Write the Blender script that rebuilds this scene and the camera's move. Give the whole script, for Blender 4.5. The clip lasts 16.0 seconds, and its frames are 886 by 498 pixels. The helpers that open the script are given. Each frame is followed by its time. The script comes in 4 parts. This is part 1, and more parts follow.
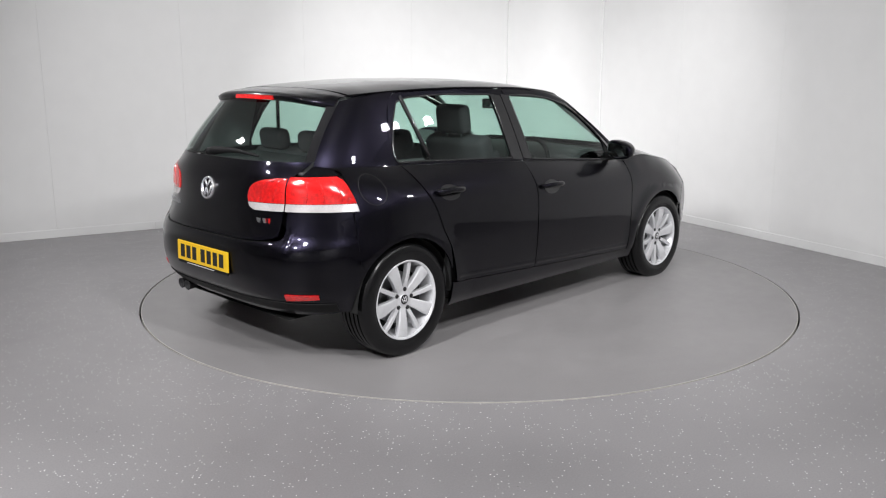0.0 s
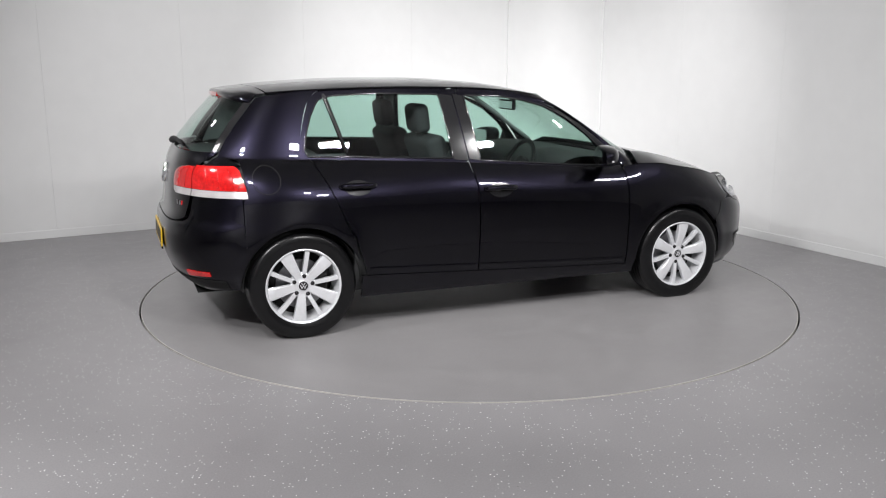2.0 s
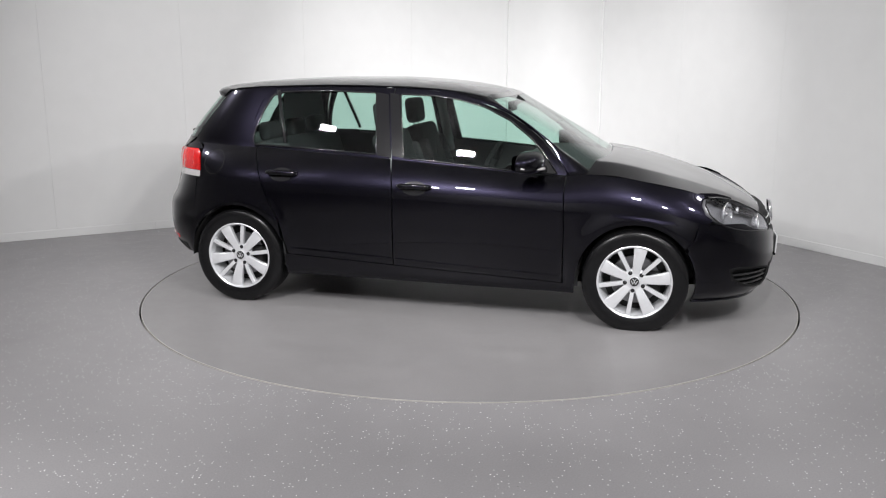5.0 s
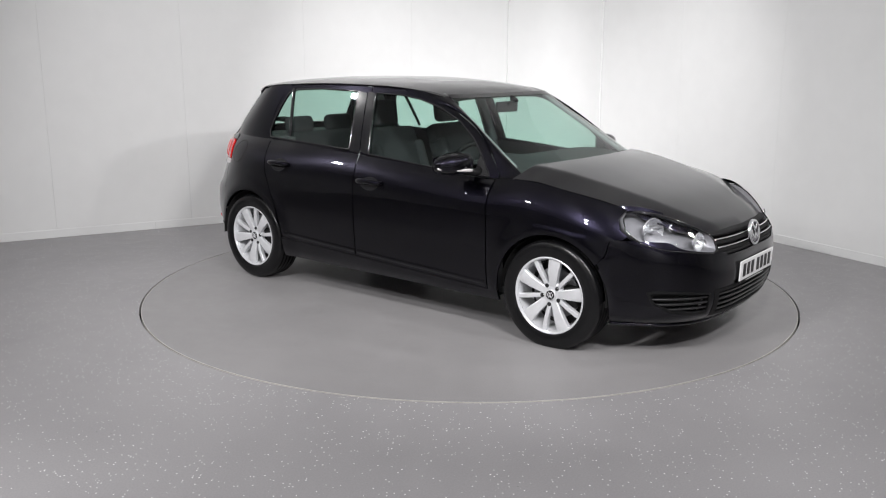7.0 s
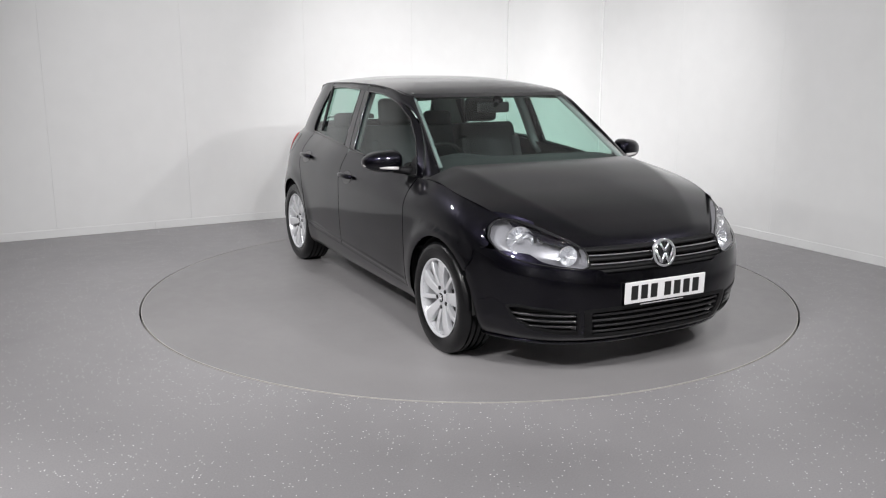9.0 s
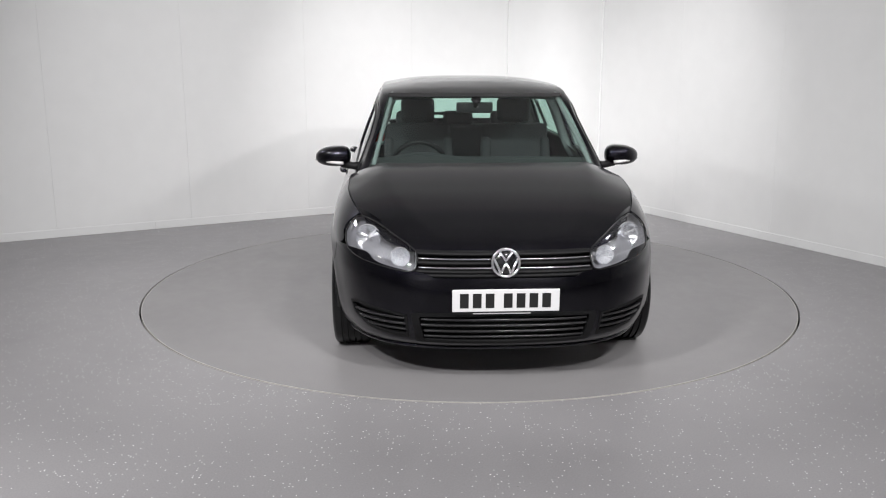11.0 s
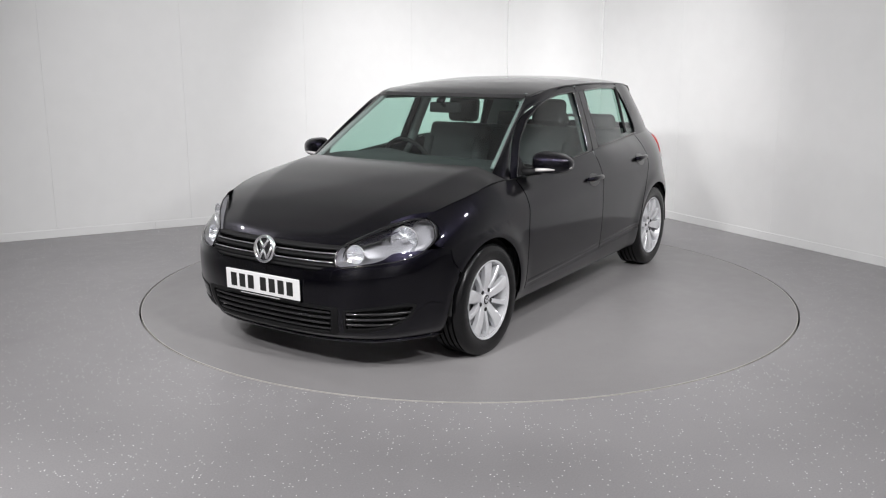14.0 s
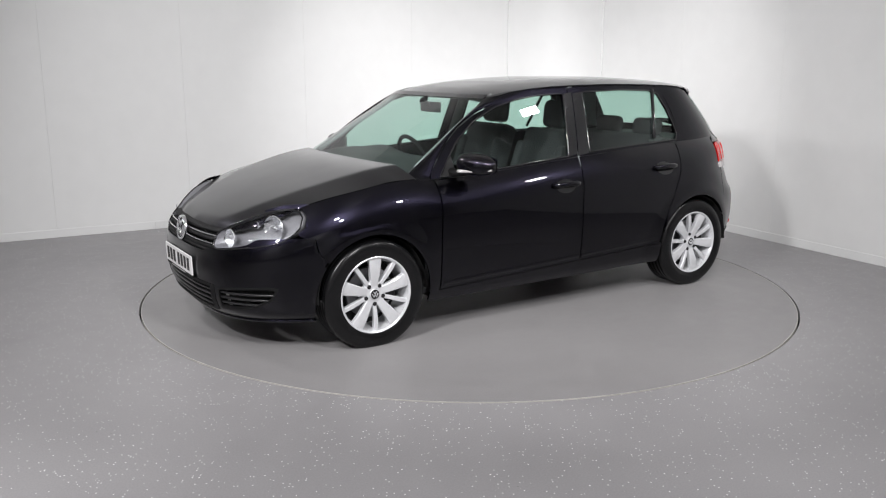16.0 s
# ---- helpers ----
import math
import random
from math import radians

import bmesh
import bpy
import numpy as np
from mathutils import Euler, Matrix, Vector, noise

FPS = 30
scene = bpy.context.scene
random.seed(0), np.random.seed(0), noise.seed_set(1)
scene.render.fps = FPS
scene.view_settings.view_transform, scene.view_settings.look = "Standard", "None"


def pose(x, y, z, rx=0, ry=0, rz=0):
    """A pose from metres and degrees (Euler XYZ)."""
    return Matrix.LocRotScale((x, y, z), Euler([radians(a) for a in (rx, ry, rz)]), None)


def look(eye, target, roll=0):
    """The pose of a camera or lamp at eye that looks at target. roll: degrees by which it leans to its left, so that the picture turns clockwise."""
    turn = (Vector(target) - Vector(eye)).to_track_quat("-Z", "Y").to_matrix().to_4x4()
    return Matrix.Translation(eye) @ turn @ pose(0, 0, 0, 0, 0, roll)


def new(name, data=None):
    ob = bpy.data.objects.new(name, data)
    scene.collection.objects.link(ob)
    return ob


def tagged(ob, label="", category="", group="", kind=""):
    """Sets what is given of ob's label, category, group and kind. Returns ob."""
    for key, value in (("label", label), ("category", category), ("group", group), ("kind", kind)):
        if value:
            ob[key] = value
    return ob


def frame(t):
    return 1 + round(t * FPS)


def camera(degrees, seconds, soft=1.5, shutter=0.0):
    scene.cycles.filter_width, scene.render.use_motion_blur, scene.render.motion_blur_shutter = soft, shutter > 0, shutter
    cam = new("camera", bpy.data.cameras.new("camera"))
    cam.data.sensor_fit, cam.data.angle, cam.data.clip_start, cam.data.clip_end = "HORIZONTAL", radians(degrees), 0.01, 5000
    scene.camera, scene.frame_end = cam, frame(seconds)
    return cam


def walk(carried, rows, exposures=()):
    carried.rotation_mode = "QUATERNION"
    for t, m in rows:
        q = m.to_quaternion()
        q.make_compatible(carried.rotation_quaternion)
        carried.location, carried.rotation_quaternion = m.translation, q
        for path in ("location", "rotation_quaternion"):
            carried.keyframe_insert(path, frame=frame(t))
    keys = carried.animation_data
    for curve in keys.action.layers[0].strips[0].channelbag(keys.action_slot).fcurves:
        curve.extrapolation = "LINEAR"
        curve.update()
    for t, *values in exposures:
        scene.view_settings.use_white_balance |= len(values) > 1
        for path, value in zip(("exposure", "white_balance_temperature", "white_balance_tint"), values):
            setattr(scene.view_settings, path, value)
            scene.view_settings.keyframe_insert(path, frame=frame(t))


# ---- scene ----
# ---- camera ----
cam = camera(54.53, 16.0, soft=1.15)
EYE = (0.0, -6.049, 1.567)
AIM = pose(EYE[0], EYE[1], EYE[2], 90 - 12.225, -0.04, 1.616)
walk(cam, [(0.0, AIM), (16.0, AIM)], exposures=[(0.0, 0.07), (16.0, 0.07)])

# ---- world and lamps ----
world = bpy.data.worlds.new("studio_world")
scene.world = world
world.use_nodes = True
world.node_tree.nodes["Background"].inputs[0].default_value = (0.8, 0.85, 0.9, 1)
world.node_tree.nodes["Background"].inputs[1].default_value = 0.02


def flood(x, y, z, tx, ty, tz, w, h, power, spread=120):
    data = bpy.data.lights.new("flood_lamp", "AREA")
    data.shape, data.size, data.size_y, data.energy = "RECTANGLE", w, h, power
    data.spread = radians(spread)
    data.color = (1.0, 0.985, 0.995)
    ob = new("flood_lamp", data)
    ob.matrix_world = look((x, y, z), (tx, ty, tz))
    return ob


# ring of flood lamps high round the turntable
for lx, ly, tx, ty, tz, watts, spread in ((-4.0, 0.0, 0.0, 0.2, 0.3, 15, 130), (-3.4, -2.6, 0.4, 2.0, 0.4, 9, 95), (-1.5, -3.9, 0.2, 1.8, 0.5, 23, 92),
                                          (0.8, -3.9, 0.2, 1.8, 0.5, 25, 92), (3.0, -2.9, -0.4, 1.6, 0.4, 13, 85), (3.3, -1.2, -0.4, 0.2, 0.2, 6, 100)):
    flood(lx, ly, 3.15, tx, ty, tz, 0.21, 0.14, watts, spread)
# unseen fill lamps, added over the front of the floor to brighten it
for lx, ly, watts in ((-2.4, -4.8, 100), (1.8, -4.8, 70)):
    flood(lx, ly, 3.3, lx * 0.8, -2.8, 0.0, 0.22, 0.15, watts * 0.74, 140)
# wall washers turned to the rounded corner
for lx, ly, tx, ty, watts in ((-0.7, -0.2, -0.2, 3.7, 13.5), (0.9, -0.3, 1.55, 3.5, 11.5)):
    flood(lx, ly, 3.3, tx, ty, 0.50, 0.30, 0.20, watts, 62)
# unseen fill lamps, added to brighten the wall behind the camera for reflections
for lx in (-3.0, 2.6):
    flood(lx, -6.9, 3.3, lx, -9.0, 1.3, 0.30, 0.20, 30, 120)
# ---- materials ----
def nodes_of(name):
    m = bpy.data.materials.new(name)
    m.use_nodes = True
    nt = m.node_tree
    return m, nt, nt.nodes["Principled BSDF"]


def mat(name, rgb, rough=0.5, metal=0.0, coat=0.0, grain=0.0, scale=40.0, bump=0.0, emit=0.0):
    """A principled material with a two-scale variation of tone and roughness, and a fine relief."""
    m, nt, b = nodes_of(name)
    b.inputs["Base Color"].default_value = (*rgb, 1)
    b.inputs["Roughness"].default_value = rough
    b.inputs["Metallic"].default_value = metal
    b.inputs["Coat Weight"].default_value = coat
    b.inputs["Coat Roughness"].default_value = 0.02
    if emit:
        b.inputs["Emission Color"].default_value = (*rgb, 1)
        b.inputs["Emission Strength"].default_value = emit
    if grain or bump:
        tc = nt.nodes.new("ShaderNodeTexCoord")
        n1 = nt.nodes.new("ShaderNodeTexNoise")
        n1.inputs["Scale"].default_value, n1.inputs["Detail"].default_value = scale, 6
        n2 = nt.nodes.new("ShaderNodeTexNoise")
        n2.inputs["Scale"].default_value, n2.inputs["Detail"].default_value = scale / 12, 4
        for n in (n1, n2):
            nt.links.new(tc.outputs["Object"], n.inputs["Vector"])
        add = nt.nodes.new("ShaderNodeMath")
        add.operation = "ADD"
        nt.links.new(n1.outputs["Fac"], add.inputs[0])
        nt.links.new(n2.outputs["Fac"], add.inputs[1])
        mr = nt.nodes.new("ShaderNodeMapRange")
        mr.inputs["From Min"].default_value, mr.inputs["From Max"].default_value = 0.6, 1.4
        mr.inputs["To Min"].default_value, mr.inputs["To Max"].default_value = 1 - grain, 1 + grain
        nt.links.new(add.outputs[0], mr.inputs["Value"])
        mul = nt.nodes.new("ShaderNodeVectorMath")
        mul.operation = "SCALE"
        mul.inputs[0].default_value = rgb
        nt.links.new(mr.outputs[0], mul.inputs["Scale"])
        nt.links.new(mul.outputs[0], b.inputs["Base Color"])
        if bump:
            bp = nt.nodes.new("ShaderNodeBump")
            bp.inputs["Strength"].default_value, bp.inputs["Distance"].default_value = bump, 0.002
            nt.links.new(n1.outputs["Fac"], bp.inputs["Height"])
            nt.links.new(bp.outputs[0], b.inputs["Normal"])
    return m


def glass(name, tint, gloss=1.0):
    """A pane: clear tinted sheet with a mirror gloss that grows at grazing angles."""
    m = bpy.data.materials.new(name)
    m.use_nodes = True
    nt = m.node_tree
    nt.nodes.clear()
    out = nt.nodes.new("ShaderNodeOutputMaterial")
    clear = nt.nodes.new("ShaderNodeBsdfTransparent")
    clear.inputs[0].default_value = (*tint, 1)
    shine = nt.nodes.new("ShaderNodeBsdfGlossy")
    shine.inputs["Roughness"].default_value = 0.01
    shine.inputs["Color"].default_value = (gloss, gloss, gloss, 1)
    lw = nt.nodes.new("ShaderNodeLayerWeight")
    lw.inputs["Blend"].default_value = 0.5
    pw = nt.nodes.new("ShaderNodeMath")
    pw.operation = "POWER"
    pw.inputs[1].default_value = 5.0
    nt.links.new(lw.outputs["Facing"], pw.inputs[0])
    fr = nt.nodes.new("ShaderNodeMapRange")
    fr.inputs["To Min"].default_value, fr.inputs["To Max"].default_value = 0.05, 1.0
    nt.links.new(pw.outputs[0], fr.inputs["Value"])
    mix = nt.nodes.new("ShaderNodeMixShader")
    nt.links.new(fr.outputs[0], mix.inputs[0])
    nt.links.new(clear.outputs[0], mix.inputs[1])
    nt.links.new(shine.outputs[0], mix.inputs[2])
    nt.links.new(mix.outputs[0], out.inputs[0])
    return m


def paint_material():
    m, nt, b = nodes_of("black_metallic_paint")
    b.inputs["Roughness"].default_value = 0.42
    b.inputs["Metallic"].default_value = 1.0
    b.inputs["Coat Weight"].default_value = 0.82
    b.inputs["Coat Roughness"].default_value = 0.015
    b.inputs["Specular IOR Level"].default_value = 0.08
    b.inputs["Coat IOR"].default_value = 1.43
    tc = nt.nodes.new("ShaderNodeTexCoord")
    vo = nt.nodes.new("ShaderNodeTexVoronoi")
    vo.inputs["Scale"].default_value = 1400
    no = nt.nodes.new("ShaderNodeTexNoise")
    no.inputs["Scale"].default_value = 3
    nt.links.new(tc.outputs["Object"], vo.inputs["Vector"])
    nt.links.new(tc.outputs["Object"], no.inputs["Vector"])
    ramp = nt.nodes.new("ShaderNodeValToRGB")
    ramp.color_ramp.elements[0].color = (0.0025, 0.0024, 0.004, 1)
    ramp.color_ramp.elements[1].color = (0.0115, 0.0105, 0.019, 1)
    nt.links.new(vo.outputs["Color"], ramp.inputs[0])
    nt.links.new(ramp.outputs[0], b.inputs["Base Color"])
    mr = nt.nodes.new("ShaderNodeMapRange")
    mr.inputs["To Min"].default_value, mr.inputs["To Max"].default_value = 0.26, 0.33
    nt.links.new(no.outputs["Fac"], mr.inputs["Value"])
    nt.links.new(mr.outputs[0], b.inputs["Roughness"])
    return m


PAINT = paint_material()
BLACK_GLOSS = mat("black_gloss_trim", (0.008, 0.008, 0.009), 0.12, 0, 0.6)
BLACK_TRIM = mat("black_plastic", (0.006, 0.006, 0.0065), 0.6, 0, 0, 0.25, 300, 0.2)
BLACK_TRIM.node_tree.nodes["Principled BSDF"].inputs["Specular IOR Level"].default_value = 0.22
DARK_VOID = mat("dark_underbody", (0.006, 0.006, 0.006), 0.8, 0, 0, 0.3, 30)
RUBBER = mat("tyre_rubber", (0.0045, 0.0045, 0.005), 0.26, 0, 0, 0.3, 90, 0.15)
RUBBER.node_tree.nodes["Principled BSDF"].inputs["Specular IOR Level"].default_value = 0.32
ALLOY = mat("silver_alloy", (0.72, 0.73, 0.75), 0.26, 0.35, 0.6, 0.05, 60)
DISC_STEEL = mat("brake_steel", (0.28, 0.28, 0.29), 0.4, 1.0, 0, 0.2, 80)
SOOTY_STEEL = mat("sooty_steel", (0.06, 0.06, 0.062), 0.45, 0.8, 0, 0.3, 60)
CHROME = mat("chrome", (0.82, 0.83, 0.85), 0.12, 1.0)
CLOTH = mat("dark_seat_cloth", (0.024, 0.025, 0.027), 0.9, 0, 0, 0.08, 60)
DASH = mat("dash_plastic", (0.030, 0.031, 0.032), 0.6, 0, 0, 0.25, 400, 0.4)
PALE_TRIM = mat("grey_pillar_trim", (0.17, 0.19, 0.19), 0.75, 0, 0, 0.1, 200, 0.2)
GLASS = glass("tinted_glass", (0.62, 0.78, 0.72))
CLEAR = glass("clear_lens", (0.93, 0.94, 0.95))
LAMP_RED = mat("red_lens", (0.55, 0.008, 0.008), 0.12, 0, 1.0, 0.5, 55, 0.5)
LAMP_CLEAR = mat("white_lens", (0.52, 0.50, 0.50), 0.2, 0.2, 1.0, 0.25, 160, 0.4)
LAMP_BOWL = mat("lamp_bowl", (0.21, 0.21, 0.225), 0.34, 0.3, 0, 0.1, 60)
REFLECTOR = mat("lamp_reflector", (0.92, 0.93, 0.95), 0.19, 0.9, 0, 0.1, 60)
MIRROR = mat("mirror_glass", (0.85, 0.88, 0.88), 0.02, 1.0)
PLATE_WHITE = mat("white_plate", (0.80, 0.80, 0.80), 0.35, 0, 0.3, 0.02, 90)
PLATE_YELLOW = mat("yellow_plate", (0.80, 0.50, 0.012), 0.35, 0, 0.3, 0.03, 90)
GRILLE = mat("satin_black_slat", (0.014, 0.014, 0.015), 0.28, 0, 0.3, 0.15, 200)
INK = mat("black_ink", (0.012, 0.012, 0.012), 0.5)
PALE_INK = mat("pale_ink", (0.5, 0.5, 0.5), 0.5)

# ---- car: shape functions (x ahead, y to the car's left, z up, origin under the wheelbase's middle) ----
def knots(*pairs):
    """A smooth monotone curve through a few knots."""
    xs = [p[0] for p in pairs]
    ys = [p[1] for p in pairs]
    n = len(xs)
    d = [(ys[i + 1] - ys[i]) / (xs[i + 1] - xs[i]) for i in range(n - 1)]
    t = [d[0]] + [0.0 if d[i - 1] * d[i] <= 0 else 2 * d[i - 1] * d[i] / (d[i - 1] + d[i]) for i in range(1, n - 1)] + [d[-1]]

    def f(x):
        if x <= xs[0]:
            return ys[0]
        if x >= xs[-1]:
            return ys[-1]
        i = 0
        while x > xs[i + 1]:
            i += 1
        h = xs[i + 1] - xs[i]
        u = (x - xs[i]) / h
        return ((1 + 2 * u) * (1 - u) ** 2 * ys[i] + u * (1 - u) ** 2 * h * t[i]
                + u * u * (3 - 2 * u) * ys[i + 1] + u * u * (u - 1) * h * t[i + 1])
    return f


NOSE = knots((0.18, 2.02), (0.24, 2.085), (0.34, 2.118), (0.45, 2.126), (0.54, 2.118), (0.60, 2.10), (0.66, 2.075), (0.70, 2.045), (0.80, 1.99), (1.0, 1.93))
TAIL = knots((0.26, -1.86), (0.32, -1.93), (0.40, -1.985), (0.50, -2.008), (0.60, -2.010), (0.65, -2.000), (0.685, -1.975),
             (0.85, -1.955), (0.95, -1.935), (1.03, -1.905), (1.10, -1.865), (1.20, -1.785), (1.30, -1.695), (1.37, -1.63), (1.44, -1.56))
SCREEN = knots((0.90, 1.20), (0.95, 1.125), (1.05, 0.955), (1.164, 0.755), (1.276, 0.545), (1.369, 0.368), (1.45, 0.20))
WIDTH = knots((0.18, 0.80), (0.25, 0.85), (0.33, 0.872), (0.45, 0.884), (0.60, 0.891), (0.74, 0.889), (0.90, 0.872))
BELT = knots((-1.9, 1.045), (-1.2, 1.017), (-0.3, 0.978), (0.4, 0.930), (0.8, 0.906), (1.0, 0.922), (1.1, 0.922), (1.3, 0.895), (1.53, 0.852), (1.73, 0.788), (1.9, 0.715), (2.05, 0.67))
CREASE = knots((-1.9, 0.76), (-1.2, 0.76), (0.0, 0.74), (0.8, 0.72), (1.2, 0.70), (1.6, 0.65), (1.9, 0.58))
INSET = knots((-1.9, 0.165), (-1.5, 0.172), (-1.2, 0.170), (-0.9, 0.145), (-0.35, 0.103), (0.5, 0.097), (0.8, 0.097), (1.0, 0.094), (1.3, 0.090), (1.6, 0.105), (2.0, 0.11))
HOOD_Z = knots((0.9, 1.015), (1.02, 1.003), (1.178, 0.982), (1.495, 0.905), (1.696, 0.842), (1.86, 0.775), (1.95, 0.733), (2.03, 0.69), (2.10, 0.64))
ROOF_Z = knots((-1.62, 1.402), (-1.45, 1.426), (-1.15, 1.451), (-0.8, 1.467), (-0.45, 1.469), (-0.05, 1.449), (0.21, 1.411), (0.36, 1.368), (0.42, 1.345))
RAIL = knots((-1.65, 1.358), (-1.5, 1.383), (-1.2, 1.407), (-0.6, 1.424), (-0.2, 1.419), (0.1, 1.400), (0.36, 1.352), (0.5, 1.29))
XR, XF, XG = -1.15, 1.2, 0.2
NF, NG = 3.0, 4.5
TAIL_ROUND = knots((0.4, 3.5), (0.6, 3.3), (0.84, 2.7), (1.0, 3.2), (1.4, 3.3))
FRONT_AXLE, REAR_AXLE, HUB_Z = 1.289, -1.289, 0.302
ARCH = 0.350


def barrel(x):
    return 1 - 0.012 * ((x - 0.1) / 1.3) ** 2


def width_at(x, z):
    """Half width of the body before its ends round off."""
    top, crease = BELT(x), CREASE(x)
    if z <= crease:
        w = WIDTH(z)
        for cx in (FRONT_AXLE, REAR_AXLE):
            r = math.hypot(x - cx, z - HUB_Z)
            w += 0.010 * math.exp(-((r - 0.37) / 0.06) ** 2)
        return w * barrel(x)
    u = (z - crease) / max(top - crease, 0.02)
    if z <= top:
        return (WIDTH(crease) - INSET(x) * u ** 2.0) * barrel(x)
    dz = z - top
    return (WIDTH(crease) - INSET(x)) * barrel(x) - 0.32 * dz - 0.16 * dz * dz


def side(x, z, sign=1, out=0.0):
    w = width_at(x, z)
    if x < XR:
        w *= max(0.0, 1 - ((XR - x) / (XR - TAIL(z))) ** TAIL_ROUND(z)) ** (1 / TAIL_ROUND(z)) if x > TAIL(z) else 0
    elif z > BELT(x) and x > XG and x < 1.0:
        r = (x - XG) / (SCREEN(z) - XG)
        w *= max(0.0, 1 - min(1, r) ** NG) ** (1 / NG)
    elif x > XF:
        w *= max(0.0, 1 - min(1, (x - XF) / (NOSE(z) - XF)) ** NF) ** (1 / NF)
    return Vector((x, sign * (w + out), z))


def meet(y, z, near, far, half):
    """The x between near (wide) and far (narrow) at which the half width falls to y."""
    y = abs(y)
    if half(near) <= y:
        return near
    for _ in range(24):
        mid = (near + far) / 2
        if half(mid) > y:
            near = mid
        else:
            far = mid
    return (near + far) / 2


def nose(y, z, out=0.0):
    """The front end at the side step y."""
    x = meet(y, z, XF, NOSE(z), lambda q: side(q, z).y)
    return Vector((x + out, y, z))


def tail(y, z, out=0.0):
    x = meet(y, z, XR - 0.001, TAIL(z), lambda q: side(q, z).y)
    return Vector((x - out, y, z))


def screen(y, z, out=0.0):
    def half(q):
        r = (q - XG) / (SCREEN(z) - XG)
        return width_at(min(q, 0.99), z) * max(0.0, 1 - min(1, r) ** NG) ** (1 / NG)
    return Vector((meet(y, z, XG, SCREEN(z), half) + out, y, z))


def ring_at(x, z, front):
    """Angle round the end's plan, 0 at the centre line, 90 degrees where the flank begins."""
    a, n = (NOSE(z) - XF, NF) if front else (XR - TAIL(z), TAIL_ROUND(z))
    r = (x - XF) / a if front else (XR - x) / a
    return math.acos(min(1, max(0, r)) ** (n / 2))


def end(phi, z, front, sign=1, out=0.0):
    """A point of the rounded end at that angle."""
    n = NF if front else TAIL_ROUND(z)
    c, s = math.cos(phi) ** (2 / n), math.sin(phi) ** (2 / n)
    x = XF + (NOSE(z) - XF) * c if front else XR + (TAIL(z) - XR) * c
    y = width_at(x, z) * s
    return Vector((x + (out * math.cos(phi) if front else -out * math.cos(phi)), sign * (y + out * math.sin(phi)), z))


def phi_of_y(y, z, front):
    p = nose(y, z) if front else tail(y, z)
    n = NF if front else TAIL_ROUND(z)
    return math.asin(min(1, abs(y) / width_at(p.x, z)) ** (n / 2))


def hood_edge(x):
    return side(x, BELT(x)).y


def hood(x, y):
    """The bonnet: a gently crowned middle, a soft crease, then flanks that fall to the wings."""
    ye = max(hood_edge(min(x, 2.0)), 0.05)
    u = min(1.0, abs(y) / ye)
    uc = 0.78 - 0.16 * min(1.0, max(0.0, (x - 1.05) / 0.9))
    g = 0.14 * (u / uc) ** 2 if u < uc else 0.14 + 0.86 * ((u - uc) / (1 - uc)) ** 1.08
    return Vector((x, y, HOOD_Z(x) - (HOOD_Z(x) - BELT(x)) * g))


def roof(x, y):
    ye = side(x, RAIL(x)).y
    u = min(1.0, abs(y) / ye)
    return Vector((x, y, ROOF_Z(x) - (ROOF_Z(x) - RAIL(x)) * u ** 3.2))


def along(points):
    """A polyline as a function of 0..1 by its length."""
    pts = [Vector(p) for p in points]
    cum = [0.0]
    for a, b in zip(pts, pts[1:]):
        cum.append(cum[-1] + (b - a).length)

    def f(u):
        s = min(max(u, 0.0), 1.0) * cum[-1]
        i = 0
        while i < len(pts) - 2 and s > cum[i + 1]:
            i += 1
        h = cum[i + 1] - cum[i]
        return pts[i].lerp(pts[i + 1], (s - cum[i]) / h if h else 0)
    return f


def coons(bottom, top, left, right):
    """A two-dimensional patch between four edge lines."""
    b, t, l, r = (along(c) if isinstance(c, (list, tuple)) else c for c in (bottom, top, left, right))

    def f(u, v):
        return (b(u) * (1 - v) + t(u) * v + l(v) * (1 - u) + r(v) * u
                - (b(0) * (1 - u) * (1 - v) + b(1) * u * (1 - v) + t(0) * (1 - u) * v + t(1) * u * v))
    return f


def arc(cx, r, a0, a1, n=14):
    return [(cx + r * math.cos(radians(a0 + (a1 - a0) * i / n)), HUB_Z + r * math.sin(radians(a0 + (a1 - a0) * i / n))) for i in range(n + 1)]


# ---- car: mesh helpers ----
def add_grid(bm, fn, nu, nv, skip=None):
    vs = [[bm.verts.new(fn(i / nu, j / nv)) for i in range(nu + 1)] for j in range(nv + 1)]
    for j in range(nv):
        for i in range(nu):
            if skip and skip((i + 0.5) / nu, (j + 0.5) / nv):
                continue
            bm.faces.new((vs[j][i], vs[j][i + 1], vs[j + 1][i + 1], vs[j + 1][i]))
    return vs


def outward(bm, axis_z=0.62):
    bm.normal_update()
    vote = 0.0
    for f in bm.faces:
        c = f.calc_center_median()
        vote += f.normal.dot(Vector((c.x * 0.35, c.y, c.z - axis_z))) * f.calc_area()
    if vote < 0:
        bmesh.ops.reverse_faces(bm, faces=bm.faces)
    bm.normal_update()


